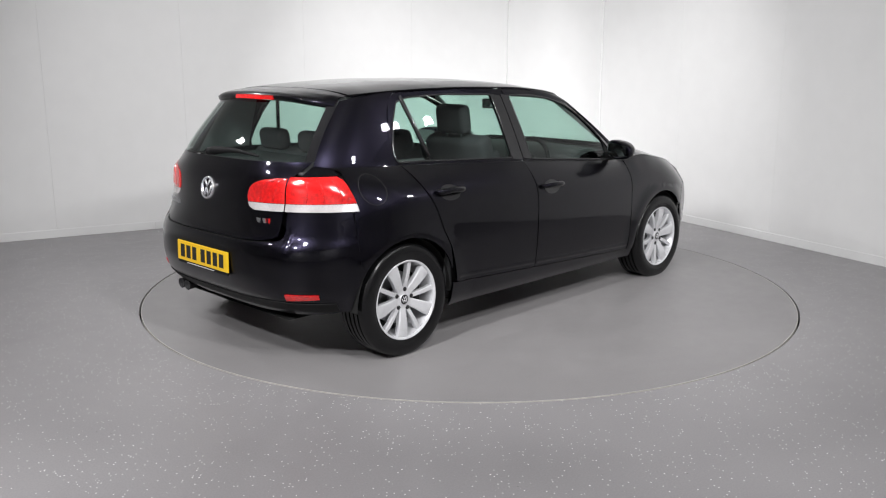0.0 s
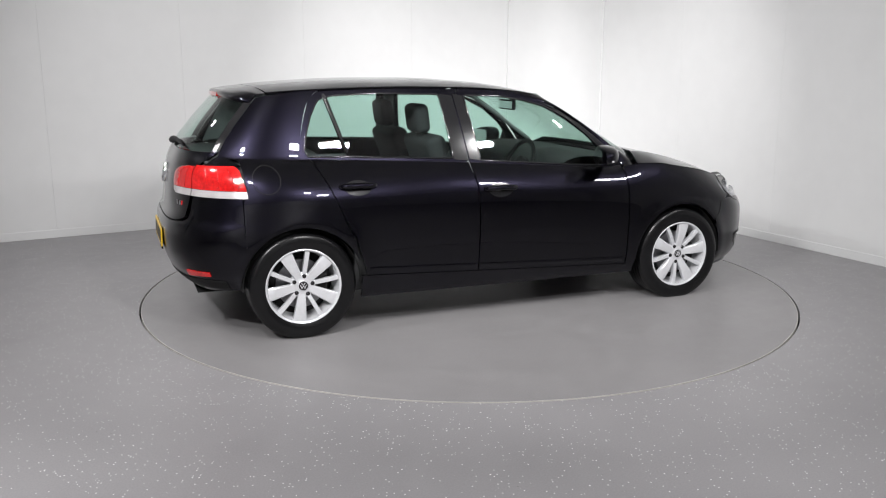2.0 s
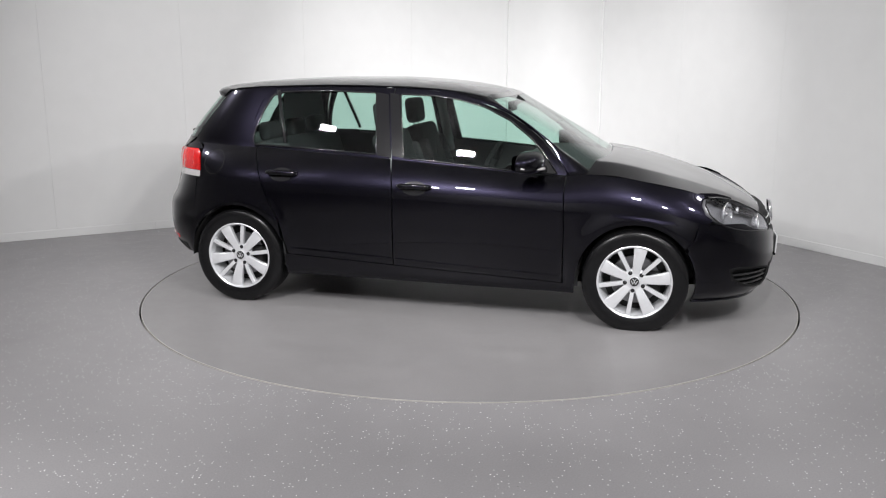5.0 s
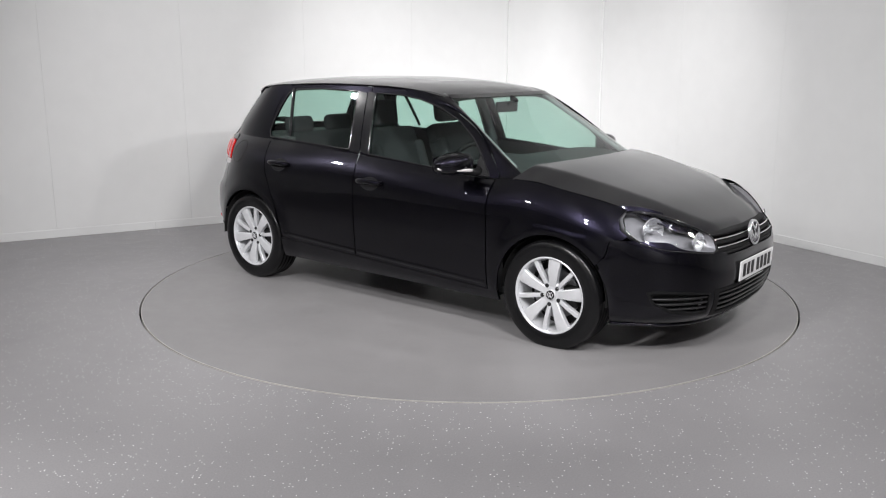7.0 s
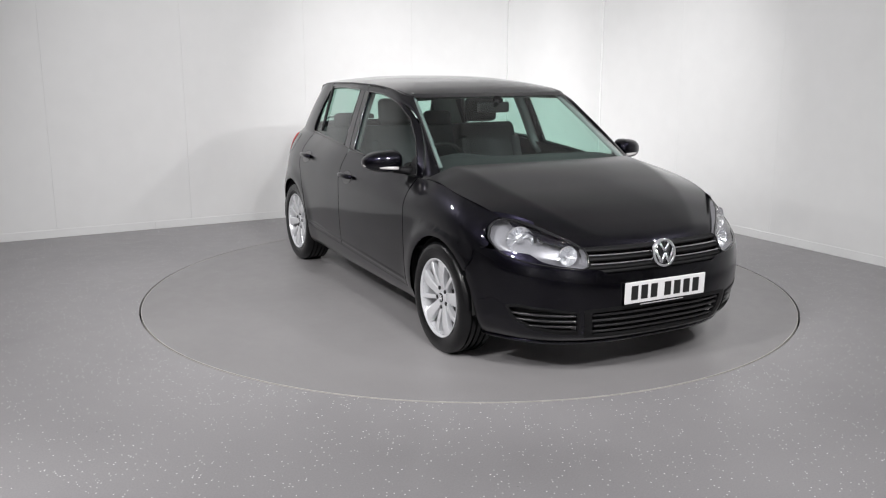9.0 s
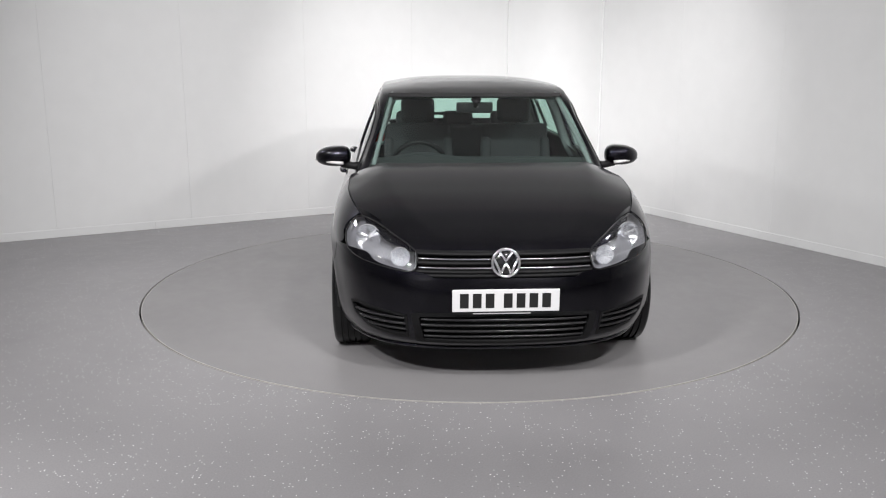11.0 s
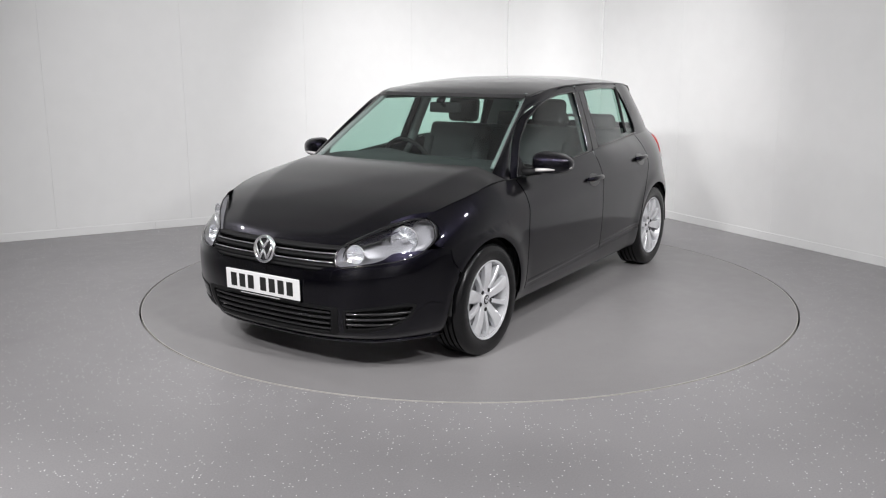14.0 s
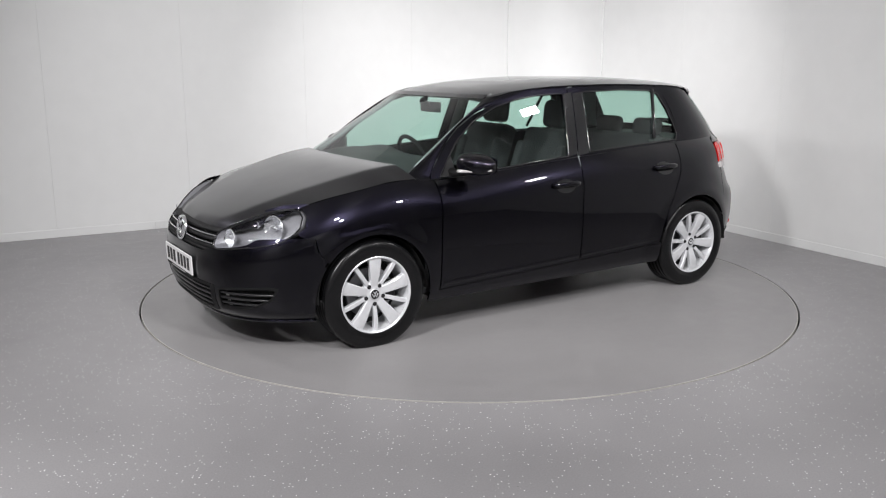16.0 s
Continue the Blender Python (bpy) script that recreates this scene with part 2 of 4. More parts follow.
def fold(bm, depth=0.014):
    """Turns the rim of a sheet inward, like a panel's flange."""
    bmesh.ops.remove_doubles(bm, verts=bm.verts, dist=0.0004)
    bm.normal_update()
    rim = [e for e in bm.edges if e.is_boundary]
    normals = {v: v.normal.copy() for e in rim for v in e.verts}
    got = bmesh.ops.extrude_edge_only(bm, edges=rim)
    fresh = {v for v in got["geom"] if isinstance(v, bmesh.types.BMVert)}
    moves = []
    for v in fresh:
        old = [e.other_vert(v) for e in v.link_edges if e.other_vert(v) not in fresh]
        if old:
            moves.append((v, old[0].co - normals[old[0]] * depth))
    for v, co in moves:
        v.co = co
    for e in rim:
        if e.is_valid:
            e.smooth = False


def part(name, bm, material, parent, label="", flat=False):
    me = bpy.data.meshes.new(name)
    if not flat:
        for f in bm.faces:
            f.smooth = True
    bm.to_mesh(me)
    bm.free()
    me.materials.append(material)
    ob = new(name, me)
    ob.parent = parent
    if label:
        ob["label"] = label
    return ob


def panel(name, grids, material, parent, label="", depth=0.014, axis_z=0.62):
    """Sheet metal: one or more grids (fn, nu, nv[, skip]) joined, faced outward, with turned-in rims."""
    bm = bmesh.new()
    for g in grids:
        add_grid(bm, *g)
    bmesh.ops.remove_doubles(bm, verts=bm.verts, dist=0.0004)
    outward(bm, axis_z)
    if depth:
        fold(bm, depth)
    return part(name, bm, material, parent, label)


def sharp(bm, degrees=35):
    bm.normal_update()
    for e in bm.edges:
        if len(e.link_faces) == 2 and e.calc_face_angle(0) > radians(degrees):
            e.smooth = False


def block(bm, x0, y0, z0, x1, y1, z1, bevel=0.0, seg=2):
    got = bmesh.ops.create_cube(bm, size=1)
    for v in got["verts"]:
        v.co = Vector(((x0 + x1) / 2 + v.co.x * (x1 - x0), (y0 + y1) / 2 + v.co.y * (y1 - y0), (z0 + z1) / 2 + v.co.z * (z1 - z0)))
    if bevel:
        es = list({e for v in got["verts"] for e in v.link_edges})
        bmesh.ops.bevel(bm, geom=es, offset=bevel, segments=seg, profile=0.5, affect="EDGES")


def tube(bm, pts, r, seg=8, closed=False):
    """A round bar along a line of points; r may be one radius or one a point."""
    pts = [Vector(p) for p in pts]
    n = len(pts)
    rs = r if isinstance(r, (list, tuple)) else [r] * n
    rings = []
    for i, p in enumerate(pts):
        a = pts[(i - 1) % n] if closed or i else p
        b = pts[(i + 1) % n] if closed or i < n - 1 else p
        d = (b - a).normalized()
        q = d.to_track_quat("Z", "Y")
        rings.append([bm.verts.new(p + q @ Vector((rs[i] * math.cos(2 * math.pi * k / seg), rs[i] * math.sin(2 * math.pi * k / seg), 0))) for k in range(seg)])
    for i in range(n if closed else n - 1):
        a, b = rings[i], rings[(i + 1) % n]
        for k in range(seg):
            bm.faces.new((a[k], a[(k + 1) % seg], b[(k + 1) % seg], b[k]))
    if not closed:
        bm.faces.new(rings[0][::-1])
        bm.faces.new(rings[-1])


def lathe(bm, profile, seg, axis_m, closed=False):
    """A turned body: profile of (radius, along), turned about the local y axis of axis_m."""
    rings = []
    for r, h in profile:
        rings.append([bm.verts.new(axis_m @ Vector((r * math.cos(2 * math.pi * k / seg), h, r * math.sin(2 * math.pi * k / seg)))) for k in range(seg)])
    for a, b in zip(rings, rings[1:]):
        for k in range(seg):
            bm.faces.new((a[k], b[k], b[(k + 1) % seg], a[(k + 1) % seg]))
    if closed:
        bm.faces.new(rings[0])
        bm.faces.new(rings[-1][::-1])
    return rings


def ring_strip(inner, outer, surf, n, bands=3):
    """A closed band between two closed outlines on a surface."""
    fi, fo = along(inner + inner[:1]), along(outer + outer[:1])
    bm = bmesh.new()
    rows = []
    for k in range(bands + 1):
        rows.append([bm.verts.new(surf(*(fi(i / n).lerp(fo(i / n), k / bands)))) for i in range(n)])
    for a, b in zip(rows, rows[1:]):
        for i in range(n):
            bm.faces.new((a[i], a[(i + 1) % n], b[(i + 1) % n], b[i]))
    return bm


# ---- car: outer body ----
car = tagged(new("car"), "glossy black five-door hatchback car standing on a turntable", "car")
G = 0.0035   # half of a shut gap


DLO_FRONT = [(-0.158, 0.984), (0.192, 0.958), (0.512, 0.932), (0.803, 0.918), (0.765, 0.965), (0.71, 1.035), (0.634, 1.117), (0.49, 1.226), (0.331, 1.300), (0.17, 1.342), (0.008, 1.364), (-0.222, 1.371), (-0.194, 1.193)]
DLO_REAR = [(-1.212, 1.031), (-0.95, 1.025), (-0.634, 1.014), (-0.340, 1.002), (-0.36, 1.193), (-0.384, 1.378), (-0.761, 1.385), (-1.04, 1.373), (-1.124, 1.349), (-1.178, 1.252), (-1.215, 1.145), (-1.232, 1.070)]


def screen_edge_y(z):
    """Half width of the windscreen's pane."""
    return 0.685 - 0.29 * (z - 0.96)


def door_edge_x(z):
    """The front edge of the front door's frame, along the pillar."""
    return knots((0.90, 0.875), (0.97, 0.825), (1.05, 0.755), (1.13, 0.668), (1.225, 0.535), (1.30, 0.385), (1.345, 0.23), (1.40, -0.02))(z)


def door_low(x):
    """The lower edge of the doors, which rises towards the rear."""
    return 0.272 + 0.042 * (0.865 - x)


def build_body():
    # bonnet
    def hood_fn(u, v):
        s = u * 2 - 1
        front = knots((0, 2.045), (0.43, 1.985), (0.55, 1.90), (0.66, 1.735), (0.75, 1.70))
        ymax_f, ymax_r = 0.655, 0.715
        yf, yr = s * ymax_f, s * ymax_r
        xf = front(abs(yf))
        xr = 1.075 - 0.10 * abs(s) ** 2.2
        x = xr + (xf - xr) * v
        w = hood_edge(min(x, 1.73)) - G
        y = s * w if x < 1.73 else s * (w + (ymax_f - w) * (x - 1.73) / 0.3)
        return hood(x, y) + Vector((0, 0, -0.018 * max(0, (v - 0.94) / 0.06) ** 2))
    panel("bonnet", [(hood_fn, 72, 44)], PAINT, car, axis_z=0.3)
    # roof
    def roof_fn(u, v):
        s = u * 2 - 1
        xf = 0.375 - 0.05 * s * s
        xr = -1.46 + 0.05 * s * s
        x = xr + (xf - xr) * v
        return roof(x, s * (side(x, RAIL(x)).y - 0.004))
    panel("roof", [(roof_fn, 40, 48)], PAINT, car)
    for sg in (1, -1):
        surf = lambda x, z, s=sg: side(x, z, s)
        # front wing
        low = [(0.868, 0.262), (0.93, 0.262)] + arc(FRONT_AXLE, ARCH, 176, 38, 24)
        tops = [(x, BELT(x) - 0.002) for x in (0.862, 0.95, 1.05, 1.2, 1.35, 1.5, 1.6, 1.665)]
        fw = coons(low, tops, [(0.868, 0.262), (0.866, 0.58), (0.858, 0.83), (0.862, BELT(0.862))], [low[-1], (1.614, 0.575), (1.63, 0.655), (1.70, 0.668), (1.714, 0.684), (1.667, 0.715), (1.645, 0.752), (1.650, 0.785), (1.665, BELT(1.665) - 0.002)])
        panel("front_wing", [(lambda u, v, f=fw, s=surf: s(*f(u, v)), 46, 24)], PAINT, car)
        # doors
        fd = coons([(-0.200, door_low(-0.2)), (0.865 - G * 2, door_low(0.858))], [(x, BELT(x)) for x in (-0.236, 0.1, 0.4, 0.7, 0.852)],
                   [(-0.200, door_low(-0.2)), (-0.200, 0.7), (-0.21, 0.85), (-0.236, BELT(-0.236))], [(0.858, door_low(0.858)), (0.859, 0.58), (0.85, 0.83), (0.852, BELT(0.852))])
        door_f = panel("front_door", [(lambda u, v, f=fd, s=surf: s(*f(u, v)), 36, 26)], PAINT, car)
        rr = [(-0.918, door_low(-0.918)), (-0.940, 0.44), (-0.975, 0.56), (-1.03, 0.66), (-1.075, 0.77), (-1.15, 0.93), (-1.185, 1.0), (-1.20, BELT(-1.2))]
        rd = coons([(-0.918, door_low(-0.918)), (-0.208, door_low(-0.208))], [(x, BELT(x)) for x in (-1.20, -0.9, -0.6, -0.3, -0.244)], rr,
                   [(-0.208, door_low(-0.208)), (-0.208, 0.7), (-0.218, 0.85), (-0.244, BELT(-0.244))])
        door_r = panel("rear_door", [(lambda u, v, f=rd, s=surf: s(*f(u, v)), 34, 26)], PAINT, car)
        # door frames round the windows, gloss black at the middle pillar
        zt = lambda x: RAIL(x) - 0.012
        out_f = [(-0.236, BELT(-0.236) + 0.002)] + [(x, BELT(x) + 0.002) for x in (0.2, 0.55, 0.86)] + \
                [(door_edge_x(z) + 0.002, z) for z in (0.955, 1.10, 1.18, 1.27, 1.325)] + [(0.11, zt(0.11) - 0.006), (-0.1, zt(-0.1)), (-0.262, zt(-0.262)), (-0.25, 1.2)]
        bm = ring_strip(DLO_FRONT, out_f, lambda x, z, s=sg: side(x, z, s), 110)
        outward(bm)
        fold(bm)
        part("window_frame", bm, PAINT, door_f)
        out_r = [(-1.235, BELT(-1.235) + 0.002), (-0.8, BELT(-0.8) + 0.002), (-0.244, BELT(-0.244) + 0.002), (-0.255, 1.2), (-0.270, zt(-0.27)), (-0.6, zt(-0.6)), (-0.95, zt(-0.95)),
                 (-1.12, zt(-1.12)), (-1.175, 1.36), (-1.215, 1.25), (-1.245, 1.14), (-1.255, 1.07)]
        bm = ring_strip(DLO_REAR, out_r, lambda x, z, s=sg: side(x, z, s), 110)
        outward(bm)
        fold(bm)
        part("window_frame", bm, PAINT, door_r)
        # panes and their dark rims
        for dlo, owner in ((DLO_FRONT, door_f), (DLO_REAR, door_r)):
            cx = sum(p[0] for p in dlo) / len(dlo)
            cz = sum(p[1] for p in dlo) / len(dlo)
            big = [(cx + (x - cx) * 1.02, cz + (z - cz) * 1.03) for x, z in dlo]
            f = along(big + big[:1])
            bm = bmesh.new()
            n, bands = 90, 6
            rows = [[bm.verts.new(side(*(Vector((cx, cz)).lerp(f(i / n), k / bands)), sg, -0.010)) for i in range(n)] for k in range(1, bands + 1)]
            c = bm.verts.new(side(cx, cz, sg, -0.010))
            for i in range(n):
                bm.faces.new((c, rows[0][i], rows[0][(i + 1) % n]))
                for a, b in zip(rows, rows[1:]):
                    bm.faces.new((a[i], b[i], b[(i + 1) % n], a[(i + 1) % n]))
            outward(bm)
            part("window_pane", bm, GLASS, owner, "greenish tinted side window pane").visible_shadow = False
            f2 = along(dlo + dlo[:1])
            bm = bmesh.new()
            tube(bm, [side(*f2(i / 100), sg, 0.001) for i in range(100)], 0.0055, 6, True)
            part("window_seal", bm, BLACK_GLOSS, owner, "black rubber window seal")
        bm = bmesh.new()
        tube(bm, [side(-0.985 - 0.10 * (z - 1.04) / 0.34 * 1.0, z, sg, 0.0) for z in (1.05, 1.15, 1.25, 1.35, 1.38)], 0.013, 6)
        part("quarter_light_bar", bm, BLACK_GLOSS, door_r)
        for u0, u1, owner in ((0.0, 0.54, door_r), (0.585, 1.0, door_f)):
            bm = bmesh.new()
            add_grid(bm, lambda u, v: side(-0.335 + 0.172 * (u0 + (u1 - u0) * u) - (0.046 + 0.020 * (u0 + (u1 - u0) * u)) * v, 0.996 + 0.385 * v - 0.012 * u, sg, 0.004), 5, 10)
            outward(bm)
            fold(bm, 0.008)
            part("pillar_trim", bm, BLACK_GLOSS, owner, "gloss black centre pillar trim")
        # screen pillar
        def pillar(u, v, s=sg):
            z = 0.898 + (1.402 - 0.898) * v
            xd = door_edge_x(z)
            a = side(xd + 0.004, z, s)
            zz = min(z, 1.372)
            b = screen((screen_edge_y(zz) + 0.004) * s, zz)
            bul = Vector((0.3, s * 0.5, 0.35)).normalized() * 0.016 * 4 * u * (1 - u)
            p = a.lerp(b, u) + bul
            if z > 1.35:
                p.z = min(p.z, roof(min(p.x, 0.4), p.y).z + 0.002)
            return p
        panel("screen_pillar", [(pillar, 8, 30)], PAINT, car)
        # sill
        panel("sill", [(lambda u, v, s=sg: side(-0.945 + 1.875 * u, 0.205 + (door_low(-0.945 + 1.875 * u) - 0.211) * v, s, -0.004 + 0.012 * (1 - v) ** 2), 30, 6)], PAINT, car)
        # rear quarter: flank and pillar
        low = arc(REAR_AXLE, ARCH, 22, 150, 24)
        qf = coons(low, [(x, BELT(x)) for x in (-1.208, -1.4, -1.6, -1.70)], [low[0], (-0.984, 0.56), (-1.038, 0.66), (-1.083, 0.77), (-1.158, 0.93), (-1.193, 1.0), (-1.208, BELT(-1.208))],
                   [low[-1], (-1.605, 0.60), (-1.60, 0.80), (-1.575, 0.85), (-1.60, 1.02), (-1.70, BELT(-1.70))])

        def quarter(u, v, s=sg, f=qf):
            return side(*f(u, v), s)

        def upper(u, v, s=sg):
            xa = knots((0, -1.208), (0.12, -1.250), (0.35, -1.243), (0.7, -1.208), (0.88, -1.172), (1, -1.12))(v)
            za = BELT(-1.208) + (RAIL(xa) - 0.006 - BELT(-1.208)) * v
            yb = 0.605 - 0.075 * v
            zb = BELT(-1.7) + (1.362 - BELT(-1.7)) * v
            pb = phi_of_y(yb, zb, False)
            z = za + (zb - za) * u
            if xa > XR - 0.001:
                p0 = math.pi / 2
            else:
                p0 = ring_at(xa, z, False)
            p = end(p0 + (pb - p0) * u, z, False, s)
            if xa > XR:
                p.x += (xa - XR) * (1 - u) ** 2
                p.y = side(p.x, z, s).y if p.x > XR else p.y
            return p

        def filler(u, v, s=sg):
            z = 0.994 + 0.063 * v
            p0 = ring_at(-1.597 - 0.103 * v, z, False)
            return end(p0 + (phi_of_y(0.598 + 0.007 * v, z, False) - p0) * u, z, False, s)
        panel("rear_quarter_panel", [(quarter, 30, 30), (upper, 26, 26), (filler, 10, 4)], PAINT, car)
        # wheel housings
        for cx in (FRONT_AXLE, REAR_AXLE):
            bm = bmesh.new()
            add_grid(bm, lambda u, v: Vector((cx + 0.342 * math.cos(math.pi * (1.02 * u - 0.01)), sg * (0.845 - 0.33 * v), HUB_Z + 0.342 * math.sin(math.pi * (1.02 * u - 0.01)))), 24, 3)
            add_grid(bm, lambda u, v: Vector((cx + 0.36 * (2 * u - 1), sg * 0.52, 0.27 + 0.39 * v)), 2, 2)
            part("wheel_housing", bm, DARK_VOID, car, "dark plastic wheel arch liner")
    # windscreen
    def pane(u, v):
        z = 0.948 + (1.372 - 0.948) * v
        return screen((u * 2 - 1) * screen_edge_y(z), z, -0.002)
    bm = bmesh.new()
    add_grid(bm, pane, 36, 20)
    outward(bm)
    part("windscreen", bm, GLASS, car, "large greenish raked windscreen").visible_shadow = False
    bm = bmesh.new()
    add_grid(bm, lambda u, v: screen((u * 2 - 1) * screen_edge_y(1.36), 1.352 + 0.022 * v, 0.001), 30, 2)
    part("windscreen_header", bm, BLACK_GLOSS, car)
    bm = bmesh.new()
    add_grid(bm, lambda u, v: Vector((1.10 - 0.11 * abs(2 * u - 1) ** 2.2 - 0.06 + 0.10 * v, (2 * u - 1) * 0.70, 0.955 + 0.012 * v - 0.02 * abs(2 * u - 1) ** 2)), 30, 4)
    part("scuttle_panel", bm, BLACK_TRIM, car, "black plastic scuttle panel")
    # tailgate
    def gate_low(u, v):
        z = 0.668 + 0.03 * abs(2 * u - 1) ** 6 + (1.062 - 0.668) * v * (1 - 0.03 * abs(2 * u - 1) ** 6 / 0.394)
        s = 2 * u - 1
        hw = 0.550 + 0.045 * max(0.0, (v - 0.45) / 0.55) ** 2
        return end(phi_of_y(hw, z, False) * abs(s), z, False, 1 if s >= 0 else -1, 0.004)
    gate = panel("tailgate", [(gate_low, 40, 22)], PAINT, car)

    for sg in (1, -1):
        bm = bmesh.new()
        add_grid(bm, lambda u, v, s=sg: end(phi_of_y(0.572 - 0.072 * v + 0.028 * u, 1.064 + 0.30 * v, False), 1.064 + 0.30 * v, False, s, 0.004), 4, 16)
        outward(bm)
        part("rear_screen_border", bm, BLACK_GLOSS, gate)
    bm = bmesh.new()
    add_grid(bm, lambda u, v: end(phi_of_y(0.598 - 0.073 * v, 1.064 + 0.31 * v, False) * abs(2 * u - 1), 1.064 + 0.31 * v, False, 1 if u >= 0.5 else -1, 0.0), 32, 16)
    outward(bm)
    part("rear_screen", bm, GLASS, gate, "tinted rear window pane").visible_shadow = False
    # spoiler above the rear window
    def spoiler(u, v):
        s = 2 * u - 1
        y = s * 0.535
        x0 = -1.455 + 0.04 * s * s
        tip = -1.650 + 0.040 * s * s + 0.10 * s ** 8
        prof = [(x0, ROOF_Z(x0) - 0.001), ((x0 + tip) / 2, ROOF_Z((x0 + tip) / 2) + 0.002), (tip + 0.02, 1.402), (tip, 1.388), (tip + 0.004, 1.370), (tip + 0.03, 1.358), (tip + 0.10, 1.362)]
        p = along([(a, b) for a, b in prof])(v)
        return Vector((p[0], y, p[1] - 0.042 * abs(s) ** 3.2))
    panel("roof_spoiler", [(spoiler, 32, 18)], PAINT, gate, depth=0.004, axis_z=1.2)
    # rear bumper
    def bumper_r(u, v):
        s = 2 * u - 1
        a = abs(s)
        zb = 0.275 + 0.03 * a ** 3
        ztop = 0.660 + 0.03 * min(1, a / 0.5) ** 6 + 0.142 * (1 / (1 + math.exp(-(a - 0.535) / 0.012)))
        z = zb + (ztop - zb) * v
        xa = REAR_AXLE - math.sqrt(max(0.0, ARCH ** 2 - (z - HUB_Z) ** 2)) if abs(z - HUB_Z) < ARCH * 0.9 else -1.607
        xa = min(xa, -1.45)
        if z > 0.47:
            xa = min(xa, -1.602) if z > 0.55 else -1.602 + (xa + 1.602) * max(0, (0.55 - z) / 0.08)
        pmax = ring_at(xa, z, False)
        return end(pmax * a, z, False, 1 if s >= 0 else -1, 0.0)
    bump = panel("rear_bumper", [(bumper_r, 80, 30)], PAINT, car)
    # shelf between bumper and tailgate
    bm = bmesh.new()
    add_grid(bm, lambda u, v: tail((2 * u - 1) * 0.55, 0.660, -0.03 * v) + Vector((0.0, 0, 0.006 * v)), 24, 2)
    part("bumper_step", bm, BLACK_TRIM, bump)
    return gate, bump


TAILGATE, REAR_BUMPER = build_body()

# ---- car: front end ----
LAMP_OUTLINE = [(0.424, 0.640), (0.428, 0.676), (0.475, 0.709), (0.53, 0.738), (0.585, 0.769), (0.633, 0.789), (0.67, 0.799), (0.700, 0.800), (0.730, 0.793), (0.762, 0.764),
                (0.787, 0.715), (0.785, 0.68), (0.772, 0.65), (0.738, 0.630), (0.69, 0.616), (0.56, 0.597), (0.47, 0.587), (0.436, 0.598)]
BUMPER_TOP = knots((0.0, 0.563), (0.40, 0.563), (0.435, 0.580), (0.56, 0.594), (0.69, 0.612), (0.74, 0.626), (0.79, 0.655), (0.86, 0.662))


def fan(outline, surf, bands=5, n=64):
    """A sheet that fills a closed outline on a surface."""
    c = Vector((sum(p[0] for p in outline) / len(outline), sum(p[1] for p in outline) / len(outline)))
    f = along(outline + outline[:1])
    bm = bmesh.new()
    mid = bm.verts.new(surf(*c))
    rows = [[bm.verts.new(surf(*c.lerp(f(i / n), k / bands))) for i in range(n)] for k in range(1, bands + 1)]
    for i in range(n):
        bm.faces.new((mid, rows[0][i], rows[0][(i + 1) % n]))
        for a, b in zip(rows, rows[1:]):
            bm.faces.new((a[i], b[i], b[(i + 1) % n], a[(i + 1) % n]))
    outward(bm)
    return bm


def disc_frame(origin, facing, up=(0, 0, 1)):
    """A matrix whose local y axis points along facing."""
    y = Vector(facing).normalized()
    x = y.cross(Vector(up)).normalized()
    z = x.cross(y)
    m = Matrix((x, y, z)).transposed().to_4x4()
    m.translation = origin
    return m


def badge(parent, origin, facing, r):
    """A chrome ring with plain slanting bars on a dark disc."""
    m = disc_frame(origin, facing)
    bm = bmesh.new()
    lathe(bm, [(r * 0.97, 0.0), (r * 0.95, 0.008), (0.001, 0.010)], 32, m)
    ob = part("badge", bm, BLACK_GLOSS, parent, "round chrome-ringed badge")
    bm = bmesh.new()
    lathe(bm, [(r, -0.004), (r, 0.009), (r * 0.96, 0.015), (r * 0.84, 0.015), (r * 0.79, 0.009)], 40, m)
    part("badge_ring", bm, CHROME, ob)
    for x0, z0, x1, z1 in ((-0.42, 0.70, 0.0, 0.12), (0.42, 0.70, 0.0, 0.12), (-0.78, 0.28, -0.34, -0.68), (-0.34, -0.68, 0.0, 0.0), (0.0, 0.0, 0.34, -0.68), (0.34, -0.68, 0.78, 0.28)):
        bm = bmesh.new()
        a, b = m @ Vector((x0 * r, 0.011, z0 * r)), m @ Vector((x1 * r, 0.011, z1 * r))
        tube(bm, [a, b], r * 0.105, 6)
        part("badge_bar", bm, CHROME, ob)
    return ob


def plate(parent, origin, facing, material, label):
    m = disc_frame(origin, facing)
    bm = bmesh.new()
    block(bm, -0.26, 0, -0.0555, 0.26, 0.008, 0.0555, 0.003)
    bm.transform(m)
    ob = part("number_plate", bm, material, parent, label, flat=True)
    # seven characters as plain bars
    for x in (-0.196, -0.134, -0.072, -0.010, 0.078, 0.140, 0.202):
        bm = bmesh.new()
        block(bm, x - 0.021, 0.008, -0.036, x + 0.021, 0.0094, 0.036)
        bm.transform(m)
        part("plate_mark", bm, INK, ob, flat=True)
    bm = bmesh.new()
    block(bm, -0.255, -0.004, -0.071, 0.255, 0.006, -0.056, 0.002)
    bm.transform(m)
    holder = part("plate_holder", bm, BLACK_TRIM, ob, flat=True)
    bm = bmesh.new()
    block(bm, -0.12, 0.006, -0.067, 0.16, 0.0068, -0.062)
    bm.transform(m)
    part("holder_mark", bm, PALE_INK, ob, flat=True)
    return ob


